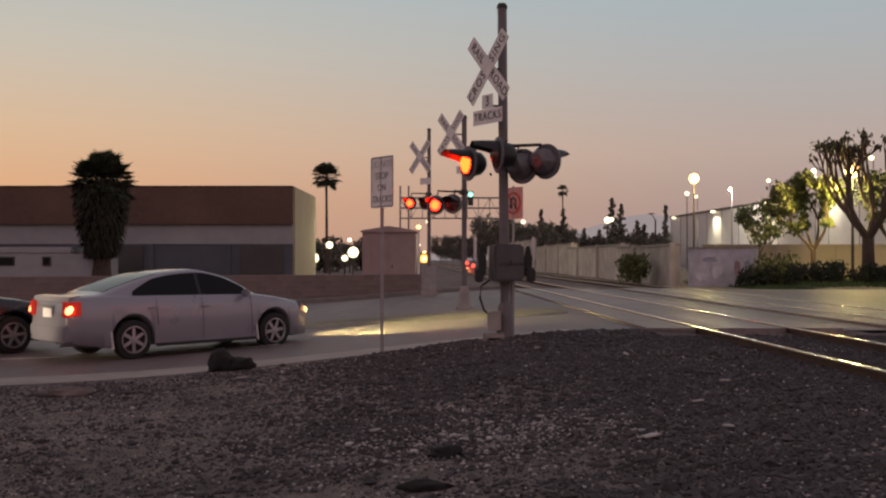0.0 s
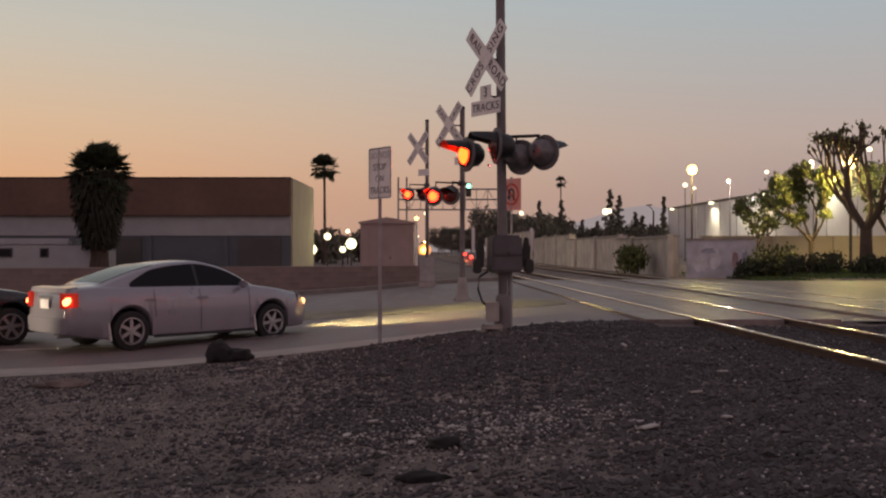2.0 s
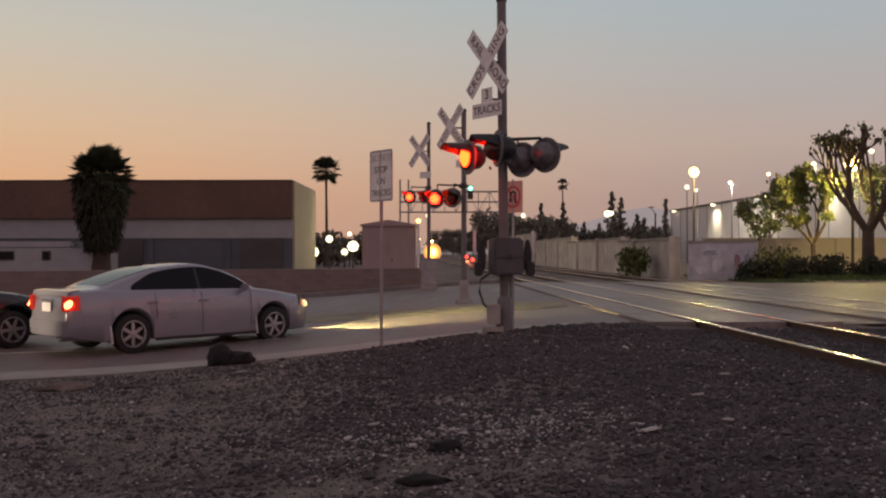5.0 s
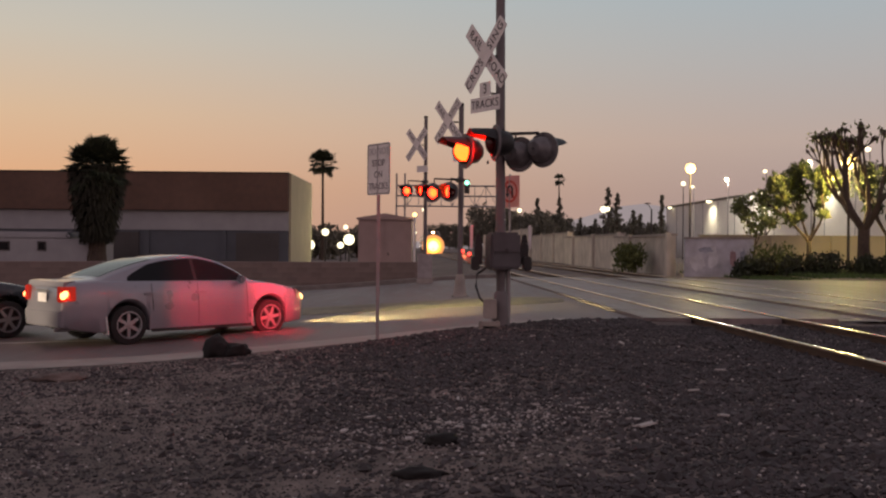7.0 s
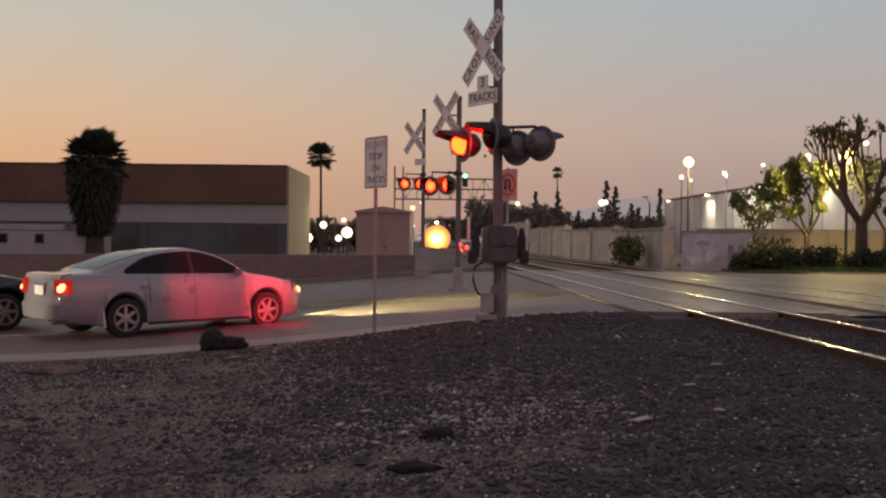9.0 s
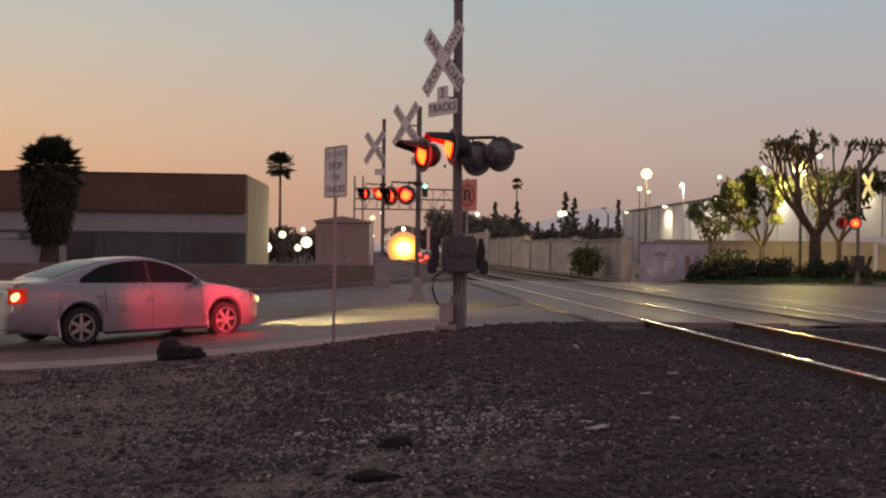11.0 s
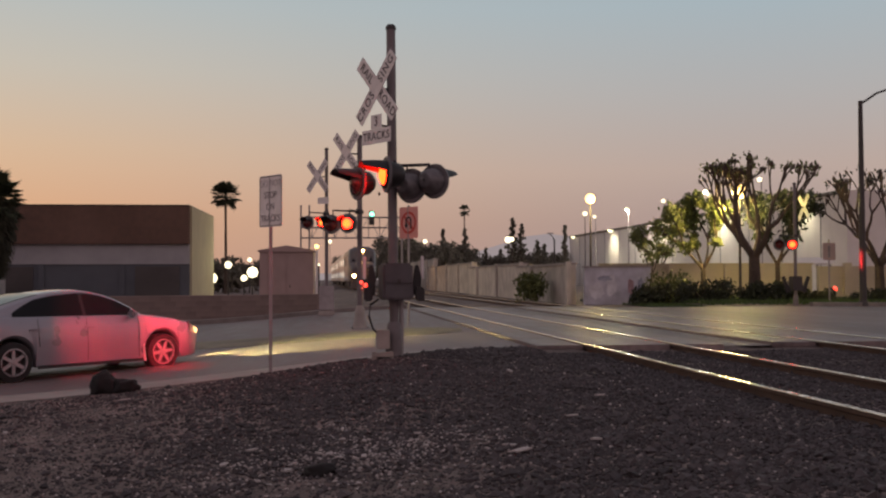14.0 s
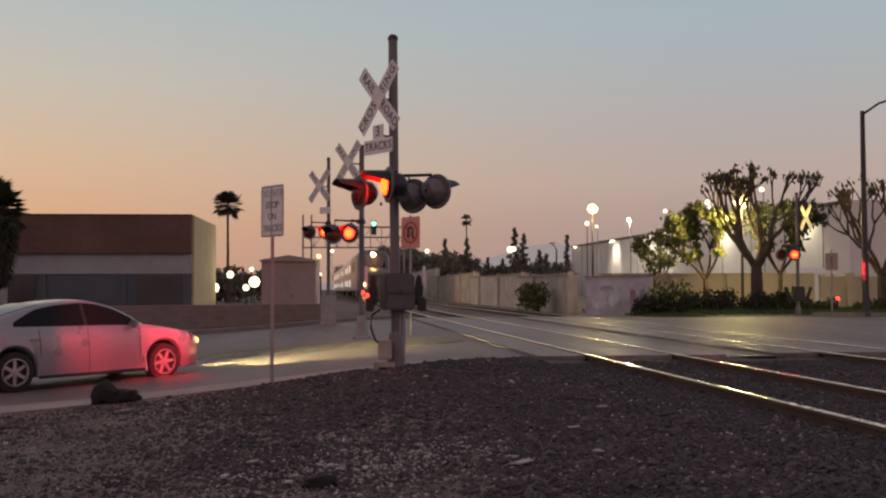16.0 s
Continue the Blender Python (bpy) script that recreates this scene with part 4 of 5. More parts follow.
def make_brown_warehouse():
    w = thing("warehouse", pose(0, 71, 0), "long low warehouse with brown upper band and pale wall", "building")
    x0, x1, d = -52.0, -10.22, 11.7
    slab("lower_wall", ((x0 + x1) / 2, d / 2, 1.35), (x1 - x0, d, 2.7), M_GREYWALL, w, "dull grey painted lower wall")
    slab("pale_band", ((x0 + x1) / 2, d / 2 - 0.03, 3.36), (x1 - x0, d + 0.1, 1.32), M_STUCCO, w, "pale stucco band")
    slab("brown_band", ((x0 + x1) / 2, d / 2 - 0.15, 5.3), (x1 - x0, d + 0.5, 2.56), M_BRICKBROWN, w, "brown clad upper wall", 0.04)
    slab("coping", ((x0 + x1) / 2, d / 2 - 0.15, 6.61), (x1 - x0 + 0.1, d + 0.6, 0.07), M_POLEDARK, w, "thin dark coping")
    slab("side_wall", (x1 + 0.06, d / 2 + 0.2, 3.3), (0.14, d - 0.1, 6.56), M_CREAM, w, "cream stucco end wall")
    for cx, wd in ((-12.3, 2.9), (-22.0, 3.4)):
        door = part("roller_door", Build().box((cx, -0.04, 1.4), (wd, 0.1, 2.3)), M_SHUTTER, w, "dark roller shutter door")
        for k in range(11):
            part("slat", Build().box((cx, -0.1, 0.35 + k * 0.205), (wd - 0.1, 0.03, 0.17)), M_SHUTTER, door)
    for k in range(6):
        slab("pilaster", (-14.6 - k * 5.2, -0.05, 1.35), (0.35, 0.12, 2.7), M_GREYWALL, w)
    part("roof_vent", Build().lathe([(1.1, 0), (1.05, 0.14), (0.7, 0.3), (0.001, 0.36)], 16, pose(-15.9, 5.0, 6.6)), M_STUCCO, w, "pale domed roof light")
    # low white outbuilding in front
    o = thing("outbuilding", pose(-24.6, 62, 0), "low dirty white outbuilding with small dark windows", "building")
    slab("wall", (0, 1.5, 1.05), (8.8, 3.0, 1.9), M_STUCCO, o)
    slab("roof", (-0.8, 1.5, 2.15), (7.0, 3.1, 0.5), M_STUCCO, o, "", 0.15)
    for xx, ww in ((-1.3, 1.0), (1.1, 0.5)):
        win = slab("window", (xx, -0.02, 1.55), (ww, 0.08, 0.55), M_POLEDARK, o, "dark window frame")
        slab("pane", (xx, -0.07, 1.55), (ww - 0.16, 0.02, 0.4), M_CARGLASS, win)


def make_low_wall():
    w = thing("block_wall", pose(0, 0, 0), "low brown block wall behind the far kerb", "wall", kind="structure")
    b = Build()
    rings = []
    for x in steps(-70, -0.6, 60):
        y = far_edge(x) + 2.2
        z = ground_z(x, y)
        rings.append([Vector((x, y, z - 0.2)), Vector((x, y, 1.02)), Vector((x, y + 0.02, 1.05)), Vector((x, y + 0.22, 1.05)), Vector((x, y + 0.22, z - 0.2))])
    part("wall_run", b.loft(rings), M_LOWWALL, w)
    me = Build().box((0, 0, 0), (0.392, 0.03, 0.194)).mesh("block", M_LOWWALL)
    n = 0
    for k in range(60):
        for r in range(5):
            x = -22.5 + k * 0.3615 + (0.18 if r % 2 else 0)
            y = far_edge(x) + 2.21
            if n < 300:
                part("block", me, M_LOWWALL, w, m=pose(x, y, 0.14 + r * 0.197, 0, 0, 23.5))
                n += 1
    # signal hut behind it
    h = thing("signal_hut", pose(-2.35, 46.6, 0.25), "faded pinkish metal railway equipment hut", "hut")
    slab("body", (0, 0, 1.3), (2.3, 2.6, 2.6), M_BUNGALOW, h, "faded sheet metal walls", 0.03)
    part("roof", Build().prism([(-1.22, 2.58), (1.22, 2.58), (1.22, 2.66), (0.0, 2.86), (-1.22, 2.66)], 2.8), M_BUNGALOW, h, "shallow pitched metal roof", 0.01)
    for xx in (-0.78, 0.0, 0.78):
        slab("seam", (xx, -1.31, 1.3), (0.03, 0.03, 2.5), M_BUNGALOW, h)
    dr = slab("door", (0.45, -1.31, 1.15), (0.85, 0.04, 2.0), M_BUNGALOW, h, "plain metal door", 0.01)
    slab("handle", (0.15, -1.35, 1.1), (0.04, 0.05, 0.14), M_POLEDARK, dr)
    p = thing("marker_post", pose(-1.05, 45.0, 0.2), "pale thin post with small lamp on top", "post")
    part("post", Build().tube([(0, 0, 0), (0, 0, 2.75)], 0.05, 8), M_SIGNWHITE, p)
    part("lamp", Build().lathe([(0.001, -0.1), (0.09, -0.05), (0.1, 0.04), (0.001, 0.1)], 10, pose(0, 0, 2.85)), M_SODIUM, p, "small glowing lamp")


def make_right_walls():
    # painted wall section, then block wall along the tracks
    c = thing("painted_wall", pose(12.85, 48.0, 0.3), "short pale painted wall with faded graffiti", "wall")
    slab("panel", (0, 0, 0.9), (3.15, 0.3, 1.9), M_CONTAINER, c, "", 0.02)
    slab("coping", (0, 0, 1.88), (3.25, 0.4, 0.08), M_CONC, c)
    rng = random.Random(12)
    for xx, zz, ww, hh, mm, dp in ((0.62, 0.95, 0.3, 0.9, M_GRAFRED, 0.012), (1.08, 0.98, 0.32, 0.9, M_GRAFBLUE, 0.012), (-0.3, 1.05, 0.5, 1.1, M_GRAFPALE, 0.01), (-1.0, 0.75, 0.8, 0.8, M_GRAFPALE, 0.014), (-0.62, 1.35, 0.7, 0.3, M_GRAFBLUE, 0.018)):
        out = [(ww * 0.5 * q * math.cos(a), hh * 0.5 * q * math.sin(a)) for a, q in [(2 * math.pi * k / 18, rng.uniform(0.72, 1.15)) for k in range(18)]]
        part("graffiti", Build().prism(out, dp), mm, c, "faded spray paint", m=pose(xx, -0.152, zz))
    w = thing("block_wall", pose(0, 0, 0), "weathered grey block wall along the tracks", "wall", kind="structure")
    segs = [(49, 62, 12.3, 2.3), (62, 84, 12.6, 2.5), (84, 118, 13.0, 2.9), (118, 190, 13.8, 3.9)]
    for y0, y1, lat, h in segs:
        b = Build()
        rings = [[Vector((at_track(lat, y) + dx, y, z)) for dx, z in ((0, 0.1), (0, h), (0.3, h), (0.3, 0.1))] for y in (y0, y1)]
        sec = part("wall_section", b.loft(rings), M_BLOCK, w, "stained block wall section")
        n = int((y1 - y0) / 8.5)
        for k in range(n + 1):
            y = y0 + 0.1 + k * 8.5
            part("pilaster", Build().box((at_track(lat, y) - 0.05, y, h / 2 + 0.1), (0.2, 0.4, h + 0.1)), M_BLOCK, sec)
        part("capping", Build().loft([[Vector((at_track(lat, y) + dx, y, z)) for dx, z in ((-0.08, h), (-0.08, h + 0.1), (0.38, h + 0.1), (0.38, h))] for y in (y0, y1)]), M_CONC, sec)
    b = Build().box((20.6, 57.8, 1.3), (12.4, 0.3, 2.2))
    g = thing("garden_wall", pose(0, 0, 0), "beige stucco wall lit by a street lamp", "wall", kind="structure")
    part("wall_run", b, M_CREAM, g)
    part("capping", Build().box((20.6, 57.8, 2.44), (12.5, 0.4, 0.09)), M_CREAM, g)
    part("wall_run", Build().box((34.0, 56.9, 1.2), (14.4, 0.3, 2.0)), M_CREAM, g)
    part("capping", Build().box((34.0, 56.9, 2.24), (14.5, 0.4, 0.09)), M_CREAM, g)
    for k in range(9):
        part("pilaster", Build().box((15.2 + k * 3.3, 57.5 if k < 4 else 56.65, 1.3), (0.42, 0.3, 2.35)), M_CREAM, g)
    # pale warehouse along the tracks behind
    z = thing("warehouse", pose(0, 0, 0), "large white warehouse lit by wall floodlights", "building")
    lat, y0, y1, h = 48.8, 92.0, 197.0, 9.7
    p0, p1 = at_track(lat, y0), at_track(lat, y1)
    wall = part("wall", Build().add([(p0, y0, 0), (p1, y1, 0), (p1 + 40, y1 + 1.2, 0), (p0 + 40, y0 + 1.2, 0), (p0, y0, h), (p1, y1, h), (p1 + 40, y1 + 1.2, h), (p0 + 40, y0 + 1.2, h)], [(0, 1, 5, 4), (1, 2, 6, 5), (2, 3, 7, 6), (3, 0, 4, 7), (4, 5, 6, 7)]), M_WHITEWALL, z, "white tilt-up concrete wall")
    part("parapet", Build().loft([[Vector((at_track(lat, y) + dx, y, zz)) for dx, zz in ((-0.12, h - 0.3), (-0.12, h + 0.08), (0.2, h + 0.08), (0.2, h - 0.3))] for y in (y0, y1)]), M_POLEDARK, z, "dark roof edge trim")
    for k in range(12):
        y = y0 + 5 + k * 8.4
        part("joint", Build().box((at_track(lat, y) - 0.01, y, h / 2), (0.06, 0.09, h - 0.6)), M_GREYWALL, wall)
    for y in (100, 121, 142, 167, 192):
        f = thing("wall_floodlight", pose(at_track(lat, y) - 0.3, y, h - 0.2), "bright white wall-mounted floodlight", "floodlight", "wall floodlights")
        part("housing", Build().box((0, 0, 0.1), (0.5, 0.7, 0.3)), M_POLEDARK, f, "", 0.04)
        part("lens", Build().lathe([(0.001, -0.4), (0.3, -0.32), (0.42, -0.1), (0.36, 0.0), (0.001, 0.0)], 12, pose(-0.3, 0, 0)), M_WHITELAMP, f, "glowing lens")
        if y < 190:
            li = bpy.data.lights.new("floodlight", "SPOT")
            li.energy, li.spot_size, li.spot_blend, li.color, li.shadow_soft_size = (900 if y < 130 else 1900), radians(128), 0.9, (1.0, 0.9, 0.62), 0.2
            new("floodlight", li).matrix_basis = look((at_track(lat, y) - 1.3, y, h - 0.2), (at_track(lat, y) - 0.1, y, 2.0))
    for y in (104, 119, 134, 150, 168):
        f = thing("roof_lamp", pose(at_track(46.0, y), y, 0.2), "slim lamp pole with small white lantern", "lamp post", "yard lamps")
        hh = 11.6
        part("pole", Build().tube([(0, 0, 0), (0, 0, hh)], [0.1, 0.06], 8), M_ALU, f)
        part("lantern", Build().lathe([(0.001, -0.26), (0.2, -0.2), (0.28, 0.05), (0.1, 0.2), (0.001, 0.22)], 10, pose(-0.2, 0, hh)), M_WHITELAMP, f, "glowing lantern")
        if y in (119, 150):
            li = bpy.data.lights.new("yard_lamp_light", "POINT")
            li.energy, li.color, li.shadow_soft_size = (1100 if y < 125 else 3000), (1.0, 0.92, 0.72), 0.3
            new("yard_lamp_light", li).location = (at_track(46.0, y) - 0.4, y, hh - 0.1)



def make_shelter():
    t = thing("shelter", pose(28.6, 62.0, 0.2), "small open shelter with a pale hipped roof", "shelter")
    part("roof", Build().loft([[Vector((i * 1.15, j * 1.1, 2.25)) for i, j in ((-1, -1), (1, -1), (1, 1), (-1, 1))], [Vector((i * 1.15, j * 1.1, 2.34)) for i, j in ((-1, -1), (1, -1), (1, 1), (-1, 1))], [Vector((i * 0.45, j * 0.4, 2.68)) for i, j in ((-1, -1), (1, -1), (1, 1), (-1, 1))]]), M_WHITEWALL, t, "pale hipped roof")
    for i in (-1, 1):
        for j in (-1, 1):
            part("post", Build().tube([(i * 0.95, j * 0.9, -0.3), (i * 0.95, j * 0.9, 2.27)], 0.06, 8), M_ALU, t)


make_brown_warehouse()
make_shelter()
make_low_wall()
make_right_walls()


# ---------------------------------------------------------------- plants
def leaf_cloud(rng, centres, n, size, flat=0.5):
    """Many small crossed leaves in clumps, as one mesh."""
    v, f = [], []
    for _ in range(n):
        c, r = centres[rng.randrange(len(centres))]
        d = Vector((rng.gauss(0, 1), rng.gauss(0, 1), rng.gauss(0, 1)))
        d = d.normalized() * r * rng.random() ** 0.45
        d.z *= flat
        p = Vector(c) + d
        q = Euler((rng.uniform(0, 6.3), rng.uniform(0, 6.3), rng.uniform(0, 6.3))).to_matrix()
        s = size * rng.uniform(0.6, 1.4)
        o = len(v)
        for k in ((-0.9, 0, 0), (-0.2, 0.42, 0.08), (0.9, 0, 0), (-0.2, -0.42, 0.08)):
            v.append(tuple(p + q @ (Vector(k) * s)))
        f.append((o, o + 1, o + 2, o + 3))
    return v, f


def grow(rng, b, p, d, r, length, depth, tips, up=0.15, spread=0.75, kids=3, knob=0.0):
    pts, rad = [p], [r]
    q, dd = p, d
    for k in range(3):
        dd = (dd + Vector((rng.gauss(0, 0.13), rng.gauss(0, 0.13), up * rng.random()))).normalized()
        q = q + dd * length / 3
        pts.append(q)
        rad.append(r * (1 - 0.14 * (k + 1)))
    if depth == 0 and knob:
        rad[-1] = r * 1.0
        pts.append(q + dd * 0.12)
        rad.append(r * knob)
        pts.append(q + dd * 0.3)
        rad.append(r * 0.4)
    b.tube(pts, rad, 7 if r > 0.05 else 5)
    if depth == 0:
        tips.append((pts[-1], dd))
        return
    for k in range(kids if rng.random() < 0.75 else kids - 1):
        side_ = Vector((rng.gauss(0, 1), rng.gauss(0, 1), rng.gauss(0, 0.5)))
        side_ = (side_ - dd * side_.dot(dd)).normalized()
        nd = (dd + side_ * spread * rng.uniform(0.7, 1.2)).normalized()
        grow(rng, b, q, nd, r * rng.uniform(0.55, 0.72), length * rng.uniform(0.68, 0.88), depth - 1, tips, up, spread, kids, knob)


def make_tree(x, y, h, label, seed, leaves, leaf_mat, trunk_r=0.16, knob=0.0, depth=3, leaf_size=0.13, clump=0.55, fork=0.32, lean=0.0, up=0.2, spread=0.75, group="street trees", kids=3):
    rng = random.Random(seed)
    t = thing("tree", pose(x, y, ground_at(x, y) - 0.05), label, "tree", group)
    b, tips = Build(), []
    fz = h * fork
    b.tube([(0, 0, 0), (lean * 0.3, 0, fz * 0.3), (lean, 0.05, fz)], [trunk_r * 1.35, trunk_r, trunk_r * 0.85], 10)
    scale = (h - fz) * 0.36
    for k in range(kids + 1):
        a = 2 * math.pi * (k + rng.random() * 0.5) / (kids + 1)
        grow(rng, b, Vector((lean, 0.05, fz - 0.05)), Vector((math.cos(a) * 0.75, math.sin(a) * 0.75, 0.8)).normalized(), trunk_r * 0.6, scale, depth - 1, tips, up, spread, kids, knob)
    zmax = max(p.z for p, _ in tips)
    k = h / zmax if zmax > 0 else 1
    b.v = [(vx * (0.5 + 0.5 * k), vy * (0.5 + 0.5 * k), vz if vz < fz else fz + (vz - fz) * (h - fz) / max(0.1, zmax - fz)) for vx, vy, vz in b.v]
    part("trunk", b, M_BARK, t, "brown trunk with spreading limbs")
    if leaves:
        cs = [((vx, vy, vz), clump * rng.uniform(0.5, 0.9)) for vx, vy, vz in rng.sample(b.v, 60) if vz > fz + 0.25 * (h - fz)] if not knob else []
        cs += [((p.x * (0.5 + 0.5 * k), p.y * (0.5 + 0.5 * k), fz + (p.z - fz) * (h - fz) / max(0.1, zmax - fz) - 0.1), clump * rng.uniform(0.6, 1.2)) for p, _ in tips]
        v, f = leaf_cloud(rng, cs, leaves, leaf_size, 0.8)
        part("crown", raw_mesh("crown", v, f, leaf_mat), leaf_mat, t, "loose leafy crown")
    return t


def make_palm(x, y, h, crown_r, label, seed, skirt, trunk_r=0.22, fronds=46):
    rng = random.Random(seed)
    t = thing("palm_tree", pose(x, y, ground_at(x, y) - 0.05), label, "palm tree")
    top = h - crown_r * 0.55
    part("trunk", Build().tube([(0, 0, 0), (0.05, 0, h * 0.4), (0, 0, top)], [trunk_r * 1.3, trunk_r, trunk_r * 0.9], 10), M_BARK, t, "rough brown palm trunk")
    v, f = [], []

    def fan(origin, d, stalk, blade, droop):
        d = d.normalized()
        tip = origin + d * stalk + Vector((0, 0, -droop))
        side_ = d.cross(Vector((0, 0, 1)))
        side_ = side_.normalized() if side_.length > 0.01 else Vector((1, 0, 0))
        o = len(v)
        v.extend([tuple(origin - side_ * 0.02), tuple(origin + side_ * 0.02), tuple(tip + side_ * 0.02), tuple(tip - side_ * 0.02)])
        f.append((o, o + 1, o + 2, o + 3))
        upv = side_.cross(d)
        for k in range(13):
            a = radians(-78 + 13 * k)
            w = (d * math.cos(a) + side_ * math.sin(a)).normalized()
            e = tip + w * blade * (0.75 + 0.25 * math.cos(a)) + Vector((0, 0, -0.25 * blade * rng.random()))
            m_ = tip + w * blade * 0.55 + upv * 0.03
            sw = (w.cross(upv)).normalized() * blade * 0.075
            o = len(v)
            v.extend([tuple(tip), tuple(m_ + sw), tuple(e), tuple(m_ - sw)])
            f.append((o, o + 1, o + 2, o + 3))
    for k in range(fronds):
        a, el = rng.uniform(0, 6.283), rng.uniform(-1.0, 1.35)
        d = Vector((math.cos(a) * math.cos(el), math.sin(a) * math.cos(el), math.sin(el)))
        fan(Vector((0, 0, top)), d, crown_r * rng.uniform(0.45, 0.72), crown_r * rng.uniform(0.38, 0.5), crown_r * 0.1 * rng.random())
    part("crown", raw_mesh("crown", v, f, M_LEAFDARK), M_LEAFDARK, t, "dark green fan-shaped fronds")
    if skirt:
        v, f = [], []
        n = 4200
        for k in range(n):
            u = rng.random()
            z = top + 0.15 - u * skirt
            r = crown_r * (0.82 - 0.4 * u ** 2.0) * math.sqrt(rng.uniform(0.3, 1.0))
            a = rng.uniform(0, 6.283)
            p = Vector((r * math.cos(a), r * math.sin(a), z))
            out = Vector((math.cos(a), math.sin(a), 0))
            s = rng.uniform(0.18, 0.42)
            tang = Vector((-out.y, out.x, 0)) * s * 0.22
            o = len(v)
            v.extend([tuple(p - tang), tuple(p + tang), tuple(p + out * 0.18 + tang * 0.4 - Vector((0, 0, s))), tuple(p + out * 0.15 - tang * 0.4 - Vector((0, 0, s)))])
            f.append((o, o + 1, o + 2, o + 3))
        part("skirt", raw_mesh("skirt", v, f, M_PALMDEAD), M_PALMDEAD, t, "hanging dry brown fronds")
    return t


def make_bush(x, y, w, h, label, seed, mat_=None, n=1400, size=0.12):
    rng = random.Random(seed)
    z = ground_at(x, y)
    cs = [((rng.uniform(-w / 2, w / 2) * 0.8, rng.uniform(-0.4, 0.4), rng.uniform(0.15, 0.75) * h), 0.33 * h + 0.2) for _ in range(int(6 + w * 3))]
    v, f = leaf_cloud(rng, cs, n, size, 0.9)
    v = [(a, b, max(-0.02, c)) for a, b, c in v]
    t = thing("bush", pose(x, y, z), label, "bush", "roadside bushes")
    part("foliage", raw_mesh("foliage", v, f, mat_ or M_LEAFDARK), mat_ or M_LEAFDARK, t)
    b = Build()
    for k in range(4):
        b.tube([(0.1 * k - 0.15, 0, -0.05), (0.3 * k - 0.45, 0.1 * (k % 2), h * 0.6)], [0.03, 0.012], 5)
    part("stems", b, M_BARK, t)


def make_conifer(x, y, h, r, seed, label="dark slender conifer standing far behind the walls"):
    rng = random.Random(seed)
    t = thing("tree", pose(x, y, 0), label, "tree", "distant trees")
    part("trunk", Build().tube([(0, 0, 0), (0, 0, h * 0.95)], [0.3, 0.06], 6), M_BARK, t)
    cs = []
    for k in range(46):
        u = k / 45
        reach = r * (1.0 - 0.86 * u) * (0.75 + 0.35 * math.sin(k * 1.9))
        a = rng.uniform(0, 6.283)
        cs.append(((reach * 0.6 * math.cos(a), reach * 0.6 * math.sin(a), h * (0.14 + 0.85 * u)), max(0.22, reach * 0.55)))
    v, f = leaf_cloud(rng, cs, 1700, 0.3, 0.55)
    part("crown", raw_mesh("crown", v, f, M_LEAFHAZED), M_LEAFHAZED, t, "uneven dark crown")


def make_round_tree(x, y, h, r, seed, n=2600, label="dark rounded tree standing far behind the crossing"):
    rng = random.Random(seed)
    t = thing("tree", pose(x, y, 0), label, "tree", "distant trees")
    part("trunk", Build().tube([(0, 0, 0), (0.1, 0, h * 0.55)], [0.28, 0.14], 7), M_BARK, t)
    cs = [((rng.uniform(-r, r) * 0.7, rng.uniform(-r, r) * 0.7, h * rng.uniform(0.38, 0.85)), r * rng.uniform(0.3, 0.55)) for _ in range(14)]
    v, f = leaf_cloud(rng, cs, n, 0.4, 0.9)
    part("crown", raw_mesh("crown", v, f, M_LEAFHAZED), M_LEAFHAZED, t, "dense dark crown")


make_palm(-20.25, 62.0, 7.3, 2.0, "stout palm with a thick skirt of dry fronds", 3, 4.4, 0.5, 190)
make_palm(-13.4, 120.0, 12.2, 1.75, "tall slim palm with a small round crown", 5, 0, 0.16, 120)
make_palm(22.9, 200.0, 15.2, 1.3, "very tall thin palm far away", 6, 0, 0.14, 50)

for k, (tx, ty, th) in enumerate(((-1.5, 545.0, 14.5), (5.5, 552.0, 15.5), (12.0, 548.0, 15.0), (18.5, 556.0, 16.0), (2.0, 538.0, 9.0), (9.0, 540.0, 8.5), (15.5, 541.0, 9.0))):
    make_round_tree(tx, ty, th, 6.2, 70 + k, 4200, "dark dense tree far down the line")

make_tree(17.9, 50.5, 5.3, "leafy street tree lit yellow-green by a lamp", 11, 3800, M_LEAF, 0.13, leaf_size=0.14, clump=0.5, fork=0.3, spread=0.52)
make_tree(18.8, 46.2, 6.9, "large pollarded tree with bare knobbly limbs", 22, 420, M_LEAF, 0.3, knob=2.6, depth=4, leaf_size=0.12, clump=0.4, fork=0.3, up=0.5, spread=0.4)
make_tree(18.7, 60.5, 4.4, "small leafy tree beside a pale wall", 33, 1000, M_LEAF, 0.08, leaf_size=0.13, clump=0.36, fork=0.4, spread=0.5)
make_tree(14.9, 49.3, 3.4, "young thin tree behind the bushes", 34, 500, M_LEAF, 0.05, leaf_size=0.12, clump=0.4, fork=0.4)
make_tree(25.2, 47.0, 6.4, "pollarded tree with bare knobbly limbs", 44, 260, M_LEAFDARK, 0.24, knob=2.3, depth=4, leaf_size=0.13, clump=0.4, fork=0.28, up=0.4, spread=0.5)
make_tree(21.3, 49.5, 5.3, "dark leafy street tree behind the signal", 55, 2200, M_LEAFDARK, 0.12, leaf_size=0.16, clump=0.7, fork=0.35)
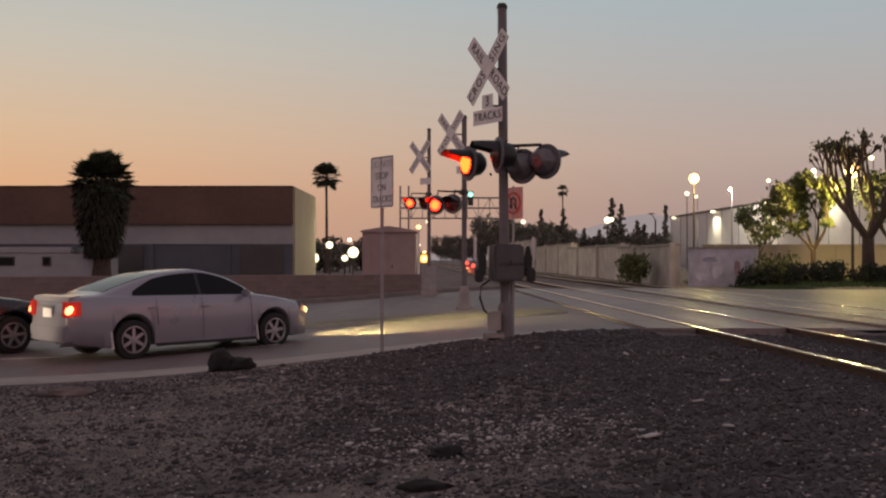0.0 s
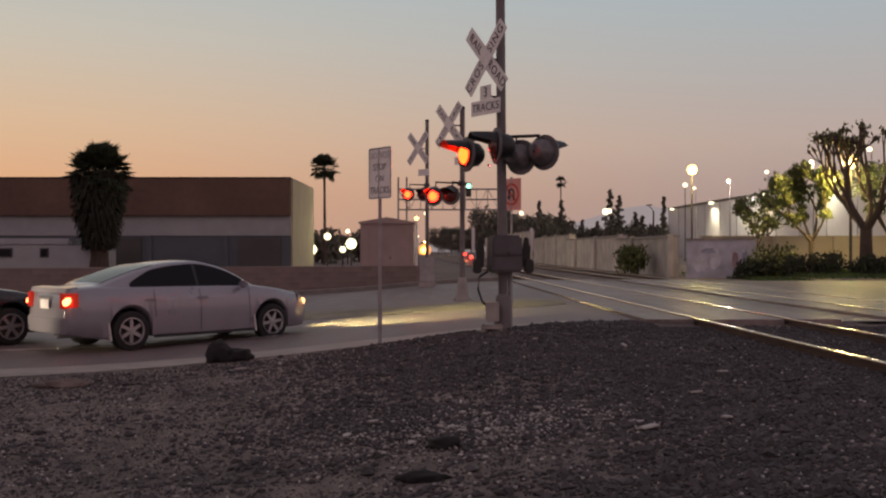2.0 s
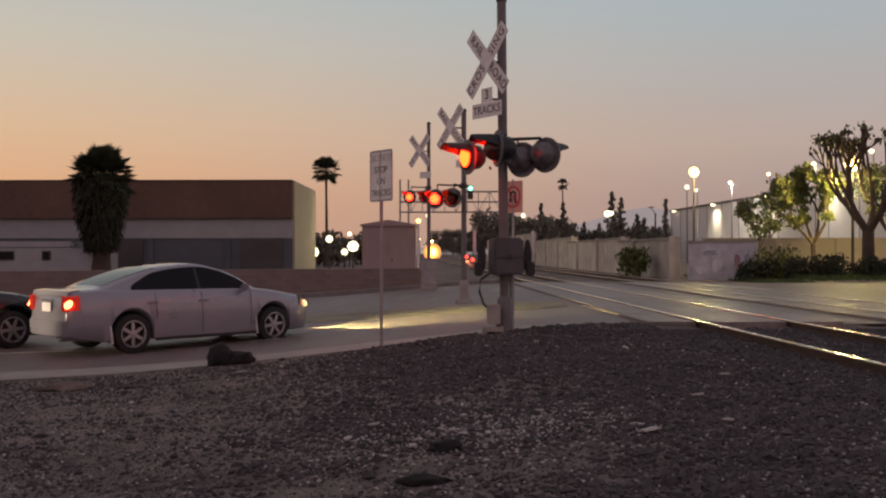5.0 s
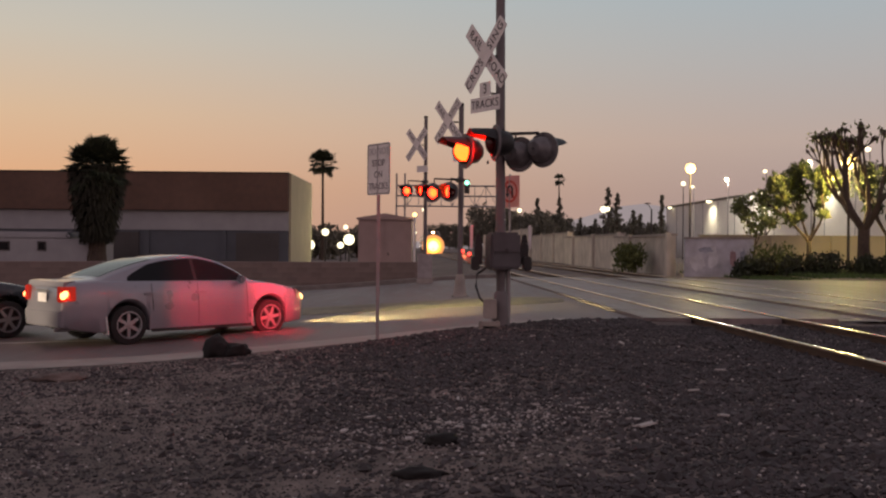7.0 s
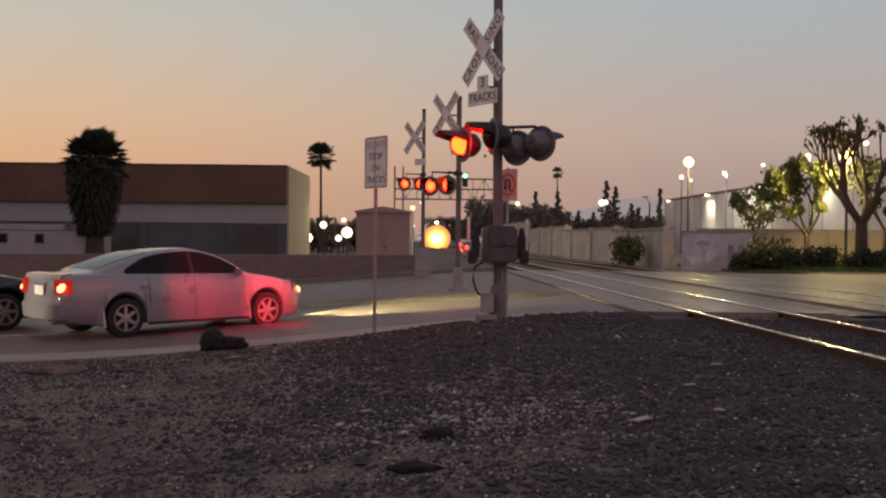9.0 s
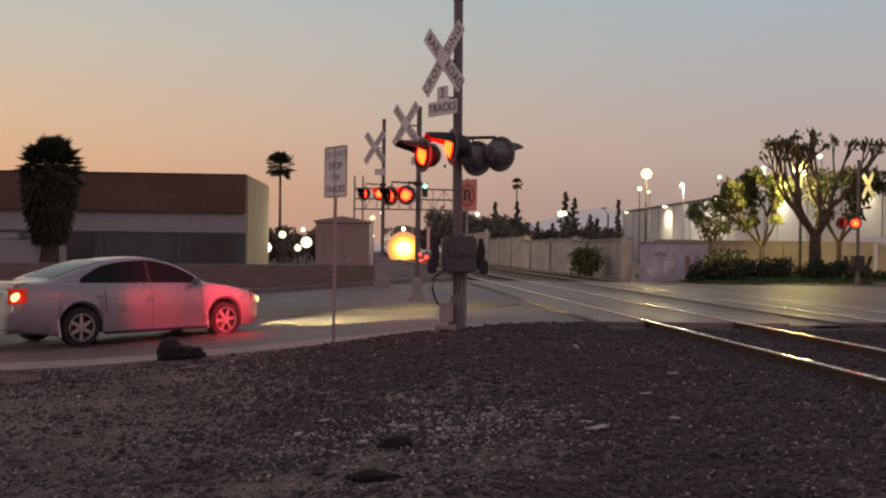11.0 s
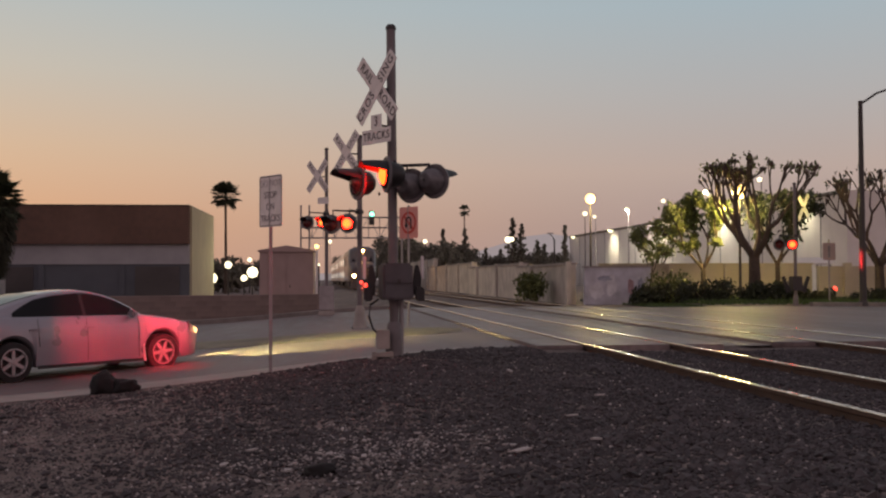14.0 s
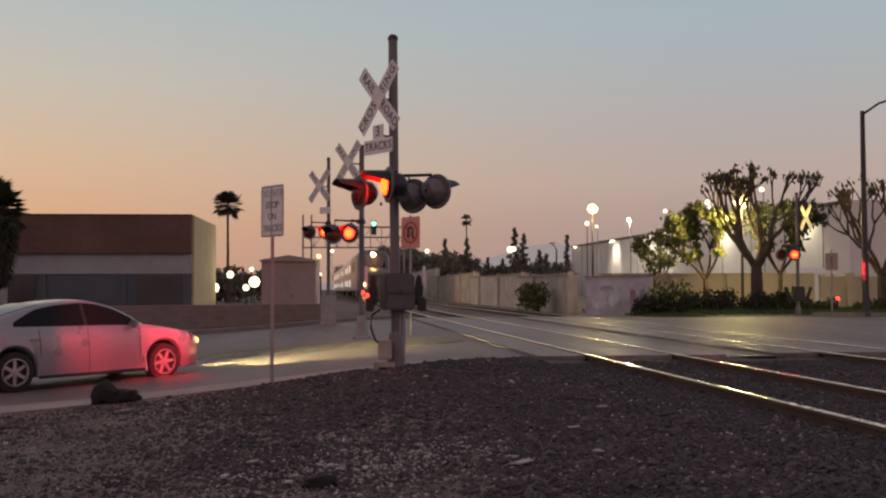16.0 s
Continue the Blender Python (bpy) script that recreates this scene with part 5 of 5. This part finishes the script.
for k, (bx, by, bw, bh) in enumerate(((16.2, 45.6, 3.2, 1.05), (18.6, 45.2, 2.6, 0.85), (14.9, 47.2, 1.6, 1.5), (9.6, 52.5, 0.9, 1.5), (13.9, 46.2, 1.4, 0.8), (21.5, 46.8, 3.0, 0.5), (25.0, 46.6, 4.0, 0.5))):
    make_bush(bx, by, bw, bh, ("low dark green hedge bush beside the street" if bh < 1.2 else "scruffy green bush against the wall"), 60 + k, M_LEAFDARK if bh < 1.2 else M_LEAF)


def make_grass(name, x0, x1, y0, y1, n, label, seed):
    rng = random.Random(seed)
    v, f = [], []
    for _ in range(n):
        x, y = rng.uniform(x0, x1), rng.uniform(y0, y1)
        z, a, s = ground_at(x, y), rng.uniform(0, 6.3), rng.uniform(0.08, 0.2)
        dx, dy = math.cos(a) * 0.03, math.sin(a) * 0.03
        o = len(v)
        v.extend([(x - dx, y - dy, z - 0.02), (x + dx, y + dy, z - 0.02), (x + rng.gauss(0, 0.05), y + rng.gauss(0, 0.05), z + s)])
        f.append((o, o + 1, o + 2))
    tagged(new(name, raw_mesh(name, v, f, M_GRASS)), label, "grass", kind="stuff")


make_grass("grass", 13.0, 32.0, 42.4, 56.5, 26000, "short green verge grass under the trees", 8)

for k, (px, yy, top_px, r) in enumerate(((1083, 180, 352, 2.4), (1099, 180, 362, 2.0), (958, 190, 372, 1.7), (997, 190, 370, 1.8), (1128, 185, 392, 1.6), (1140, 200, 398, 1.8), (1060, 230, 408, 2.5), (1178, 175, 365, 1.2), (1034, 240, 405, 1.6))):
    make_conifer((px - 784) / 1850 * yy, yy, 1.64 + (460 - top_px) / 1850 * yy, r, 100 + k)
for k, (px, yy, top_px, r) in enumerate(((872, 225, 376, 5.4), (893, 205, 380, 5.0), (915, 190, 388, 4.8), (938, 180, 388, 4.6), (955, 175, 398, 3.4), (975, 190, 402, 4.5), (1010, 190, 408, 4.0), (1110, 190, 420, 5.5), (1150, 200, 415, 5.0), (1078, 190, 415, 4.0), (575, 130, 432, 4.0), (640, 150, 430, 4.5))):
    make_round_tree((px - 784) / 1850 * yy, yy, 1.64 + (460 - top_px) / 1850 * yy, r, 200 + k)

# ---------------------------------------------------------------- lamps
def make_globe(x, y, z, r, material, label, h=None, group="yard lights"):
    t = thing("lamp_post", pose(x, y, ground_at(x, y)), label, "lamp post", group)
    h = z - ground_at(x, y)
    part("pole", Build().tube([(0, 0, 0), (0, 0, h)], [0.08, 0.05], 8), M_POLEDARK, t, "slim metal pole")
    part("lantern", Build().lathe([(0.001, -r), (r * 0.7, -r * 0.7), (r, 0), (r * 0.7, r * 0.7), (0.001, r)], 14, pose(0, 0, h)), material, t, "glowing lantern")
    return t


def px_at(px, py, d):
    return (px - 784) / 1850 * d, d, 1.64 + (460 - py) / 1850 * d


for (px, py, d, r, mm, lab) in ((1228, 316, 75, 0.38, M_SODIUM, "tall street lamp with glowing amber lantern"), (1509, 302, 48.6, 0.36, M_SODIUM, "street lamp glowing amber among the branches")):
    x, y, z = px_at(px, py, d)
    make_globe(x, y, z, r, mm, lab, group="street lamps")
    li = bpy.data.lights.new("street_lamp_light", "POINT")
    li.energy, li.color, li.shadow_soft_size = (1300 if d > 60 else 2250), (1.0, 0.74, 0.25), 0.6
    new("street_lamp_light", li).location = (x + (0.3 if d > 60 else -0.4), y - (0.9 if d > 60 else 0.1), z - 0.6)
for px, py, d, r in ((555, 457, 95, 0.5), (583, 434, 100, 0.36), (610, 457, 105, 0.34), (625, 447, 92, 0.5), (619, 425, 120, 0.26), (550, 428, 130, 0.22), (757, 393, 330, 0.6), (846, 397, 280, 0.5), (926, 393, 168, 0.36), (1075, 390, 150, 0.5), (1082, 389, 150, 0.36), (742, 434, 60, 0.08), (1216, 343, 130, 0.3)):
    make_globe(*px_at(px, py, d), r, M_WHITELAMP, "distant lamp with bright white lantern")

li = bpy.data.lights.new("yard_light", "POINT")
li.energy, li.color, li.shadow_soft_size = 420, (1.0, 0.85, 0.45), 0.4
new("yard_light", li).location = (-8.4, 86.0, 3.2)


def make_cobra(x, y, h, arm, label):
    t = thing("street_lamp", pose(x, y, ground_at(x, y) - 0.05), label, "street lamp")
    part("pole", Build().tube([(0, 0, 0), (0, 0, h * 0.5), (0, 0, h)], [0.15, 0.12, 0.09], 12), M_POLEDARK, t, "dark round metal pole")
    part("arm", Build().tube([(0, 0, h - 0.15), (arm * 0.3, -0.05, h + 0.32), (arm * 0.7, -0.1, h + 0.62), (arm, -0.15, h + 0.7)], [0.05, 0.045, 0.04, 0.035], 8), M_POLEDARK, t, "curved lamp arm")
    part("head", Build().box((arm + 0.3, -0.15, h + 0.68), (0.7, 0.28, 0.14)), M_ALU, t, "flat lamp head", 0.04)
    part("base_cover", Build().lathe([(0.24, 0), (0.24, 0.12), (0.17, 0.3)], 12), M_POLEDARK, t)


li = bpy.data.lights.new("flasher_beam", "SPOT")
li.energy, li.spot_size, li.spot_blend, li.color, li.shadow_soft_size = 2600, radians(22), 0.7, (1.0, 0.03, 0.04), 0.05
new("flasher_beam", li).matrix_basis = look((19.5, 41.7, 3.0), (21.75, 41.86, 2.35))
make_cobra(21.75, 41.9, 8.7, 2.3, "tall dark street lamp pole with curved arm")
x, y, z = px_at(1160, 383, 120)
make_cobra(x, y, z - 0.8, -0.8, "slim far street lamp behind the wall")


# a car's red tail light beyond the far kerb, on a made-up post
wl = thing("tail_light_stand_in", pose(24.45, 50.0, ground_at(24.45, 50.0)), "red tail light on a made-up short post", "lamp")
part("post", Build().tube([(0, 0, -0.05), (0, 0, 0.5)], 0.04, 8), M_POLEDARK, wl)
part("lamp", Build().lathe([(0.001, -0.12), (0.1, -0.07), (0.12, 0.02), (0.001, 0.12)], 12, pose(0, 0, 0.6)), M_REDSMALL, wl, "glowing red lamp")

# ---------------------------------------------------------------- signal bridge over the tracks
def make_signal_bridge():
    y = 112.0
    t = thing("signal_bridge", pose(0, y, 0), "pale lattice railway signal bridge over the tracks", "signal bridge")
    x0, x1, z0, z1 = -4.6, 6.2, 6.1, 8.3
    for zz in (z0, (z0 + z1) / 2, z1):
        for dy in (0, 1.0):
            part("chord", Build().tube([(x0, dy, zz), (x1, dy, zz)], 0.07, 6), M_ALU, t)
    n = 9
    for k in range(n + 1):
        x = x0 + (x1 - x0) * k / n
        part("strut", Build().tube([(x, 0, z0), (x, 0, z1)], 0.045, 6), M_ALU, t)
        if k < n:
            part("brace", Build().tube([(x, 0, z0 if k % 2 else z1), (x + (x1 - x0) / n, 0, z1 if k % 2 else z0)], 0.035, 6), M_ALU, t)
    for x in (x0, x0 + 0.9):
        part("tower_leg", Build().tube([(x, 0.5, 0), (x, 0.5, 9.6)], 0.1, 8), M_ALU, t, "pale steel tower leg")
    part("tower_leg", Build().tube([(x1, 0.5, 0), (x1, 0.5, z1)], 0.1, 8), M_ALU, t)
    h = part("signal_head", Build().box((2.95, -0.2, 8.2), (0.55, 0.3, 1.5)), M_BLACK, t, "black signal head", 0.05)
    part("lamp", Build().lathe([(0.001, 0.06), (0.2, 0.05), (0.24, 0.0), (0.001, -0.02)], 12, pose(2.95, -0.38, 8.6, 90, 0, 0)), M_GREENLAMP, h, "glowing green lamp")


make_signal_bridge()


# ---------------------------------------------------------------- far hills
def make_hills():
    v, f = [], []
    n = 60
    for k in range(n + 1):
        x = -900 + 3000 * k / n
        z = 38 + 46 * math.exp(-((x - 480) / 210) ** 2) + 16 * noise.noise((x * 0.006, 1, 0)) + 8 * noise.noise((x * 0.02, 2, 0))
        v += [(x, 2300, -5), (x, 2300, z * 1.15 if x > 150 else z * 0.4), (x, 2500, -5)]
    for k in range(n):
        a = 3 * k
        f += [(a, a + 3, a + 4, a + 1), (a + 1, a + 4, a + 5, a + 2)]
    tagged(new("backdrop", raw_mesh("backdrop", v, f, M_MOUNT, True)), "faint hills on the horizon, haze put in as glow", "hills", kind="structure")


make_hills()


# ---------------------------------------------------------------- train
# Glow stands in for sky reflected in coach windows and number board.
M_COACHWIN = mat("reflection_glow_pane", (0.5, 0.45, 0.35), 0.2, emit=(1.0, 0.85, 0.65), strength=1.2, var=0.0)


def make_train():
    tr = thing("train", pose(0, 0, 0), "passenger train with dark locomotive and stainless coaches", "train")
    w, h = 1.55, 4.75
    z0 = RAIL_TOP

    def ring(y, sx, zb, zt):
        return [Vector((px * sx, y, z0 + zb + (pz - 1.0) * (zt - zb) / (h - 1.0))) for px, pz in ((-w, 1.0), (-w, h - 0.7), (-w * 0.88, h - 0.25), (-w * 0.5, h - 0.03), (w * 0.5, h - 0.03), (w * 0.88, h - 0.25), (w, h - 0.7), (w, 1.0))]
    loco = part("locomotive_body", Build().loft([ring(-0.1, 0.78, 0.9, 2.5), ring(0.15, 0.86, 0.9, 2.75), ring(1.1, 0.97, 1.0, 3.1), ring(1.9, 0.98, 1.0, 4.5), ring(2.4, 1.0, 1.0, h), ring(19.5, 1.0, 1.0, h)]), M_LOCOGREY, tr, "grey locomotive body with sloped nose")
    part("windscreen", Build().add([(-1.1, 1.12, z0 + 3.12), (1.1, 1.12, z0 + 3.12), (1.0, 1.84, z0 + 4.2), (-1.0, 1.84, z0 + 4.2)], [(0, 1, 2, 3)]), M_CARGLASS, loco, "dark windscreen")
    part("nose_panel", Build().loft([ring(-0.13, 0.70, 1.1, 2.4), ring(-0.09, 0.74, 1.0, 2.45)]), M_LOCODARK, loco, "dark nose panel")
    part("roof_band", Build().loft([[Vector((px, y, z0 + pz)) for px, pz in ((-1.4, h - 0.3), (-0.8, h + 0.04), (0.8, h + 0.04), (1.4, h - 0.3))] for y in (2.5, 19.3)]), M_LOCODARK, loco, "dark roof")
    part("coupler", Build().box((0, -0.4, z0 + 0.85), (0.35, 0.8, 0.3)), M_BLACK, tr)
    part("pilot", Build().box((0, 0.1, z0 + 0.5), (2.7, 0.5, 0.75), taper=0.92), M_LOCODARK, tr, "dark front plough")
    for sx in (-1, 1):
        part("side_window", Build().box((sx * 1.535, 3.1, z0 + 3.4), (0.06, 0.9, 0.7)), M_CARGLASS, loco)
        for k in range(5):
            part("grille", Build().box((sx * 1.545, 6.5 + k * 2.2, z0 + 3.3), (0.06, 1.6, 1.1)), M_LOCODARK, loco)
        part("ditch_lamp", Build().lathe([(0.001, 0.08), (0.12, 0.05), (0.14, 0), (0.001, -0.02)], 12, pose(sx * 0.95, -0.16, z0 + 1.5, 90, 0, 0)), M_TRAINLAMP, loco, "glowing ditch lamp")
    part("upper_lamp", Build().lathe([(0.001, 0.08), (0.16, 0.05), (0.18, 0), (0.001, -0.02)], 12, pose(0, 1.80, z0 + 4.35, 80, 0, 0)), M_TRAINLAMP, loco, "glowing upper headlight")
    part("number_board", Build().box((-0.5, 1.3, z0 + 3.0), (0.7, 0.1, 0.26)), M_COACHWIN, loco, "pale number board with a reflection put in as glow")
    for y0 in (3.2, 15.2):
        bog = part("bogie", Build().box((0, y0, z0 + 0.62), (2.3, 3.6, 0.5)), M_BLACK, tr, "black bogie frame")
        for dy in (-1.2, 1.2):
            for sx in (-0.75, 0.75):
                part("wheel", Build().lathe([(0.48, -0.06), (0.48, 0.06), (0.2, 0.07), (0.2, -0.07)], 16, pose(sx, y0 + dy, z0 + 0.49, 0, 90, 0)), M_RAILRUST, bog)
    part("fuel_tank", Build().box((0, 9.2, z0 + 0.65), (2.6, 5.0, 0.8)), M_LOCODARK, tr, "", 0.1)
    y = 20.4
    for c in range(4):
        L, hc = 25.4, 4.8
        prof = [(-1.5, 0.9), (-1.53, 2.6), (-1.5, hc - 0.7), (-1.25, hc - 0.22), (-0.7, hc - 0.02), (0.7, hc - 0.02), (1.25, hc - 0.22), (1.5, hc - 0.7), (1.53, 2.6), (1.5, 0.9)]
        body = part("coach_body", Build().loft([[Vector((px, yy, z0 + pz)) for px, pz in prof] for yy in (y, y + L)]), M_STEEL, tr, "fluted stainless steel coach")
        for sx in (-1, 1):
            for lvl in (1.75, 3.35):
                for k in range(11):
                    part("window", Build().box((sx * 1.525, y + 2.2 + k * 2.1, z0 + lvl), (0.05, 1.5, 0.75)), M_COACHWIN if (k + c) % 4 == 0 else M_CARGLASS, body)
        for yy in (y + 3.0, y + L - 3.0):
            part("bogie", Build().box((0, yy, z0 + 0.55), (2.3, 3.0, 0.75)), M_BLACK, tr, "black bogie frame")
        part("gangway", Build().box((0, y - 0.4, z0 + 2.2), (1.2, 0.9, 2.6)), M_BLACK, tr)
        y += L + 0.8
    # Oversized disc and rings give the headlight's glare a solid shape.
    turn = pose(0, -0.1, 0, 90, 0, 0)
    glare_disc = new("headlight", Build().lathe([(0.001, 0.09), (0.7, 0.08), (1.05, 0.05), (0.001, -0.01)], 32, turn).mesh("headlight", M_GLARE))
    for r0, r1, mm in ((1.05, 1.5, M_GLAREYELLOW), (1.5, 1.95, M_GLAREMID), (1.95, 2.4, M_GLARERIM)):
        part("glare_ring", Build().lathe([(r0, 0.0), (r0 + 0.1, 0.03), (r1, 0.03), (r1, 0.0), (r0, -0.02)], 32, turn, True), mm, glare_disc, "amber ring of headlight glare")
    glare_disc.parent = tr
    tagged(glare_disc, "oversized amber disc for headlight glare")
    return tr, glare_disc


TRAIN, GLARE_DISC = make_train()


# ---------------------------------------------------------------- small things on the ground
def lump(x, y, s, seed, label, material, name="scrap_heap", cat="debris"):
    rng = random.Random(seed)
    bm = bmesh.new()
    bmesh.ops.create_icosphere(bm, subdivisions=3, radius=1.0)
    for q in bm.verts:
        k = 1 + 0.42 * noise.noise(q.co * 1.7 + Vector((seed, 0, 0))) + 0.24 * noise.noise(q.co * 4.5 + Vector((0, seed, 0)))
        q.co = Vector((q.co.x * s[0], q.co.y * s[1], q.co.z * s[2])) * k
    me = bpy.data.meshes.new(name)
    bm.to_mesh(me)
    bm.free()
    me.materials.append(material)
    me.shade_smooth()
    ob = new(name, me)
    ob.matrix_basis = pose(x, y, ground_z(x, y) + s[2] * 0.55, 0, 0, rng.uniform(-25, 25))
    return tagged(ob, label, cat)


lump(-3.13, 14.72, (0.19, 0.16, 0.185), 1, "dark rounded sack lying on the dirt edge", M_DEBRIS, "sack", "sack")
lump(-2.83, 14.70, (0.18, 0.14, 0.12), 2, "dark flat sack lying on the dirt edge", M_DEBRIS, "sack", "sack")
lump(0.02, 7.05, (0.13, 0.08, 0.05), 3, "dark scrap lying on the gravel", M_DEBRIS, "scrap", "debris")
lump(-0.11, 6.1, (0.15, 0.07, 0.035), 4, "flat dark scrap lying on the gravel", M_DEBRIS, "scrap", "debris")
lump(-4.55, 12.6, (0.3, 0.14, 0.07), 5, "low dark mound of dirt", M_SOIL, "dirt_mound", "mound")


def litter(x, y, sx, sy, seed, label):
    rng = random.Random(seed)
    out = [(sx * (0.4 + 0.6 * rng.random()) * math.cos(radians(a)), sy * (0.4 + 0.6 * rng.random()) * math.sin(radians(a))) for a in range(0, 360, 40)]
    b = Build().prism(out, 0.012, pose(0, 0, 0, 90, 0, 0))
    ob = new("litter", b.mesh("litter", M_LITTER))
    ob.matrix_basis = pose(x, y, ground_z(x, y) + 0.03, rng.uniform(-10, 10), rng.uniform(-10, 10), rng.uniform(0, 180))
    tagged(ob, label, "litter", "scattered litter")


rngl = random.Random(9)
litter(1.38, 6.95, 0.11, 0.04, 1, "flat pale scrap of paper on gravel")
for k in range(34):
    x = rngl.uniform(-4.0, 4.5)
    y = rngl.uniform(6.6, 13.5)
    if k < 16:
        x, y = rngl.gauss(0.3, 0.35), rngl.gauss(7.6, 0.4)
    litter(x, y, rngl.uniform(0.025, 0.085), rngl.uniform(0.015, 0.035), 40 + k, "tiny pale scrap of litter on gravel")


# ---------------------------------------------------------------- what moves
def flash_rows(m, on_first, switch):
    """Rows that turn a lens insert half round at each switch, within a tenth of a second."""
    rows, ang = [(0, m @ pose(0, 0, 0, 0, 0, 0 if on_first else 180))], 0 if on_first else 180
    for t in switch:
        k = frame(t)
        for j in range(4):
            rows.append(((k + j - 3) / FPS, m @ pose(0, 0, 0, 0, 0, ang + 60 * j)))
        ang += 180
    rows.append((16.0, m @ pose(0, 0, 0, 0, 0, ang)))
    return rows


def motions():
    half = 0.49375
    to_left = [0.61 + 2 * half * k for k in range(16)]
    to_right = [0.10 + 2 * half * k for k in range(17)]
    both = sorted([(t, "l") for t in to_left] + [(t, "r") for t in to_right])
    for ob, sd in FLASH:
        if sd == "X":
            ob.matrix_basis = pose(0, 0.02, 0, 0, 0, 180)
            continue
        # the lamp that comes on does so a little before the other goes out
        sw = [t + ((0.0 if k == "l" else 0.03) if (k == "l") == (sd == "R") else 0.0 if k == "r" else -0.05) for t, k in both]
        walk(ob, flash_rows(pose(0, 0.02, 0), sd == "L", [min(t, 15.88) for t in sw]))
    rows, ang = [(0, SHUTTER_AT)], 0
    for t, k in both:
        if t > 15.93:
            continue
        t0 = frame(t - (0.05 if k == "l" else 0.03))
        rows += [((t0 - 1) / FPS, SHUTTER_AT @ pose(0, 0, 0, 0, ang, 0)), (t0 / FPS, SHUTTER_AT @ pose(0, 0, 0, 0, 86 - ang, 0))]
        ang = 86 - ang
    rows.append((16.0, SHUTTER_AT @ pose(0, 0, 0, 0, ang, 0)))
    walk(SHUTTER, rows)
    walk(TRAIN, [(t, pose(at_track(5.51, y), y, 0, 0, 0, 1.73)) for t, y in ((0, 455), (4, 310), (6.5, 234), (8.5, 193), (11.1, 148), (12.4, 133), (14.5, 110), (16, 96))])
    # The glare disc folds away inside the locomotive when the headlight dims.
    shut = pose(0, -0.15, 2.0)
    walk(GLARE_DISC, [(0, shut), (11.74, shut), (11.8, shut @ pose(0, 0, 0, 0, 0, 45)), (11.87, pose(0, 3.2, 2.0, 0, 0, 84)), (11.94, pose(0, 9.2, 2.85, 0, 0, 90)), (16, pose(0, 9.2, 2.85, 0, 0, 90))])


motions()
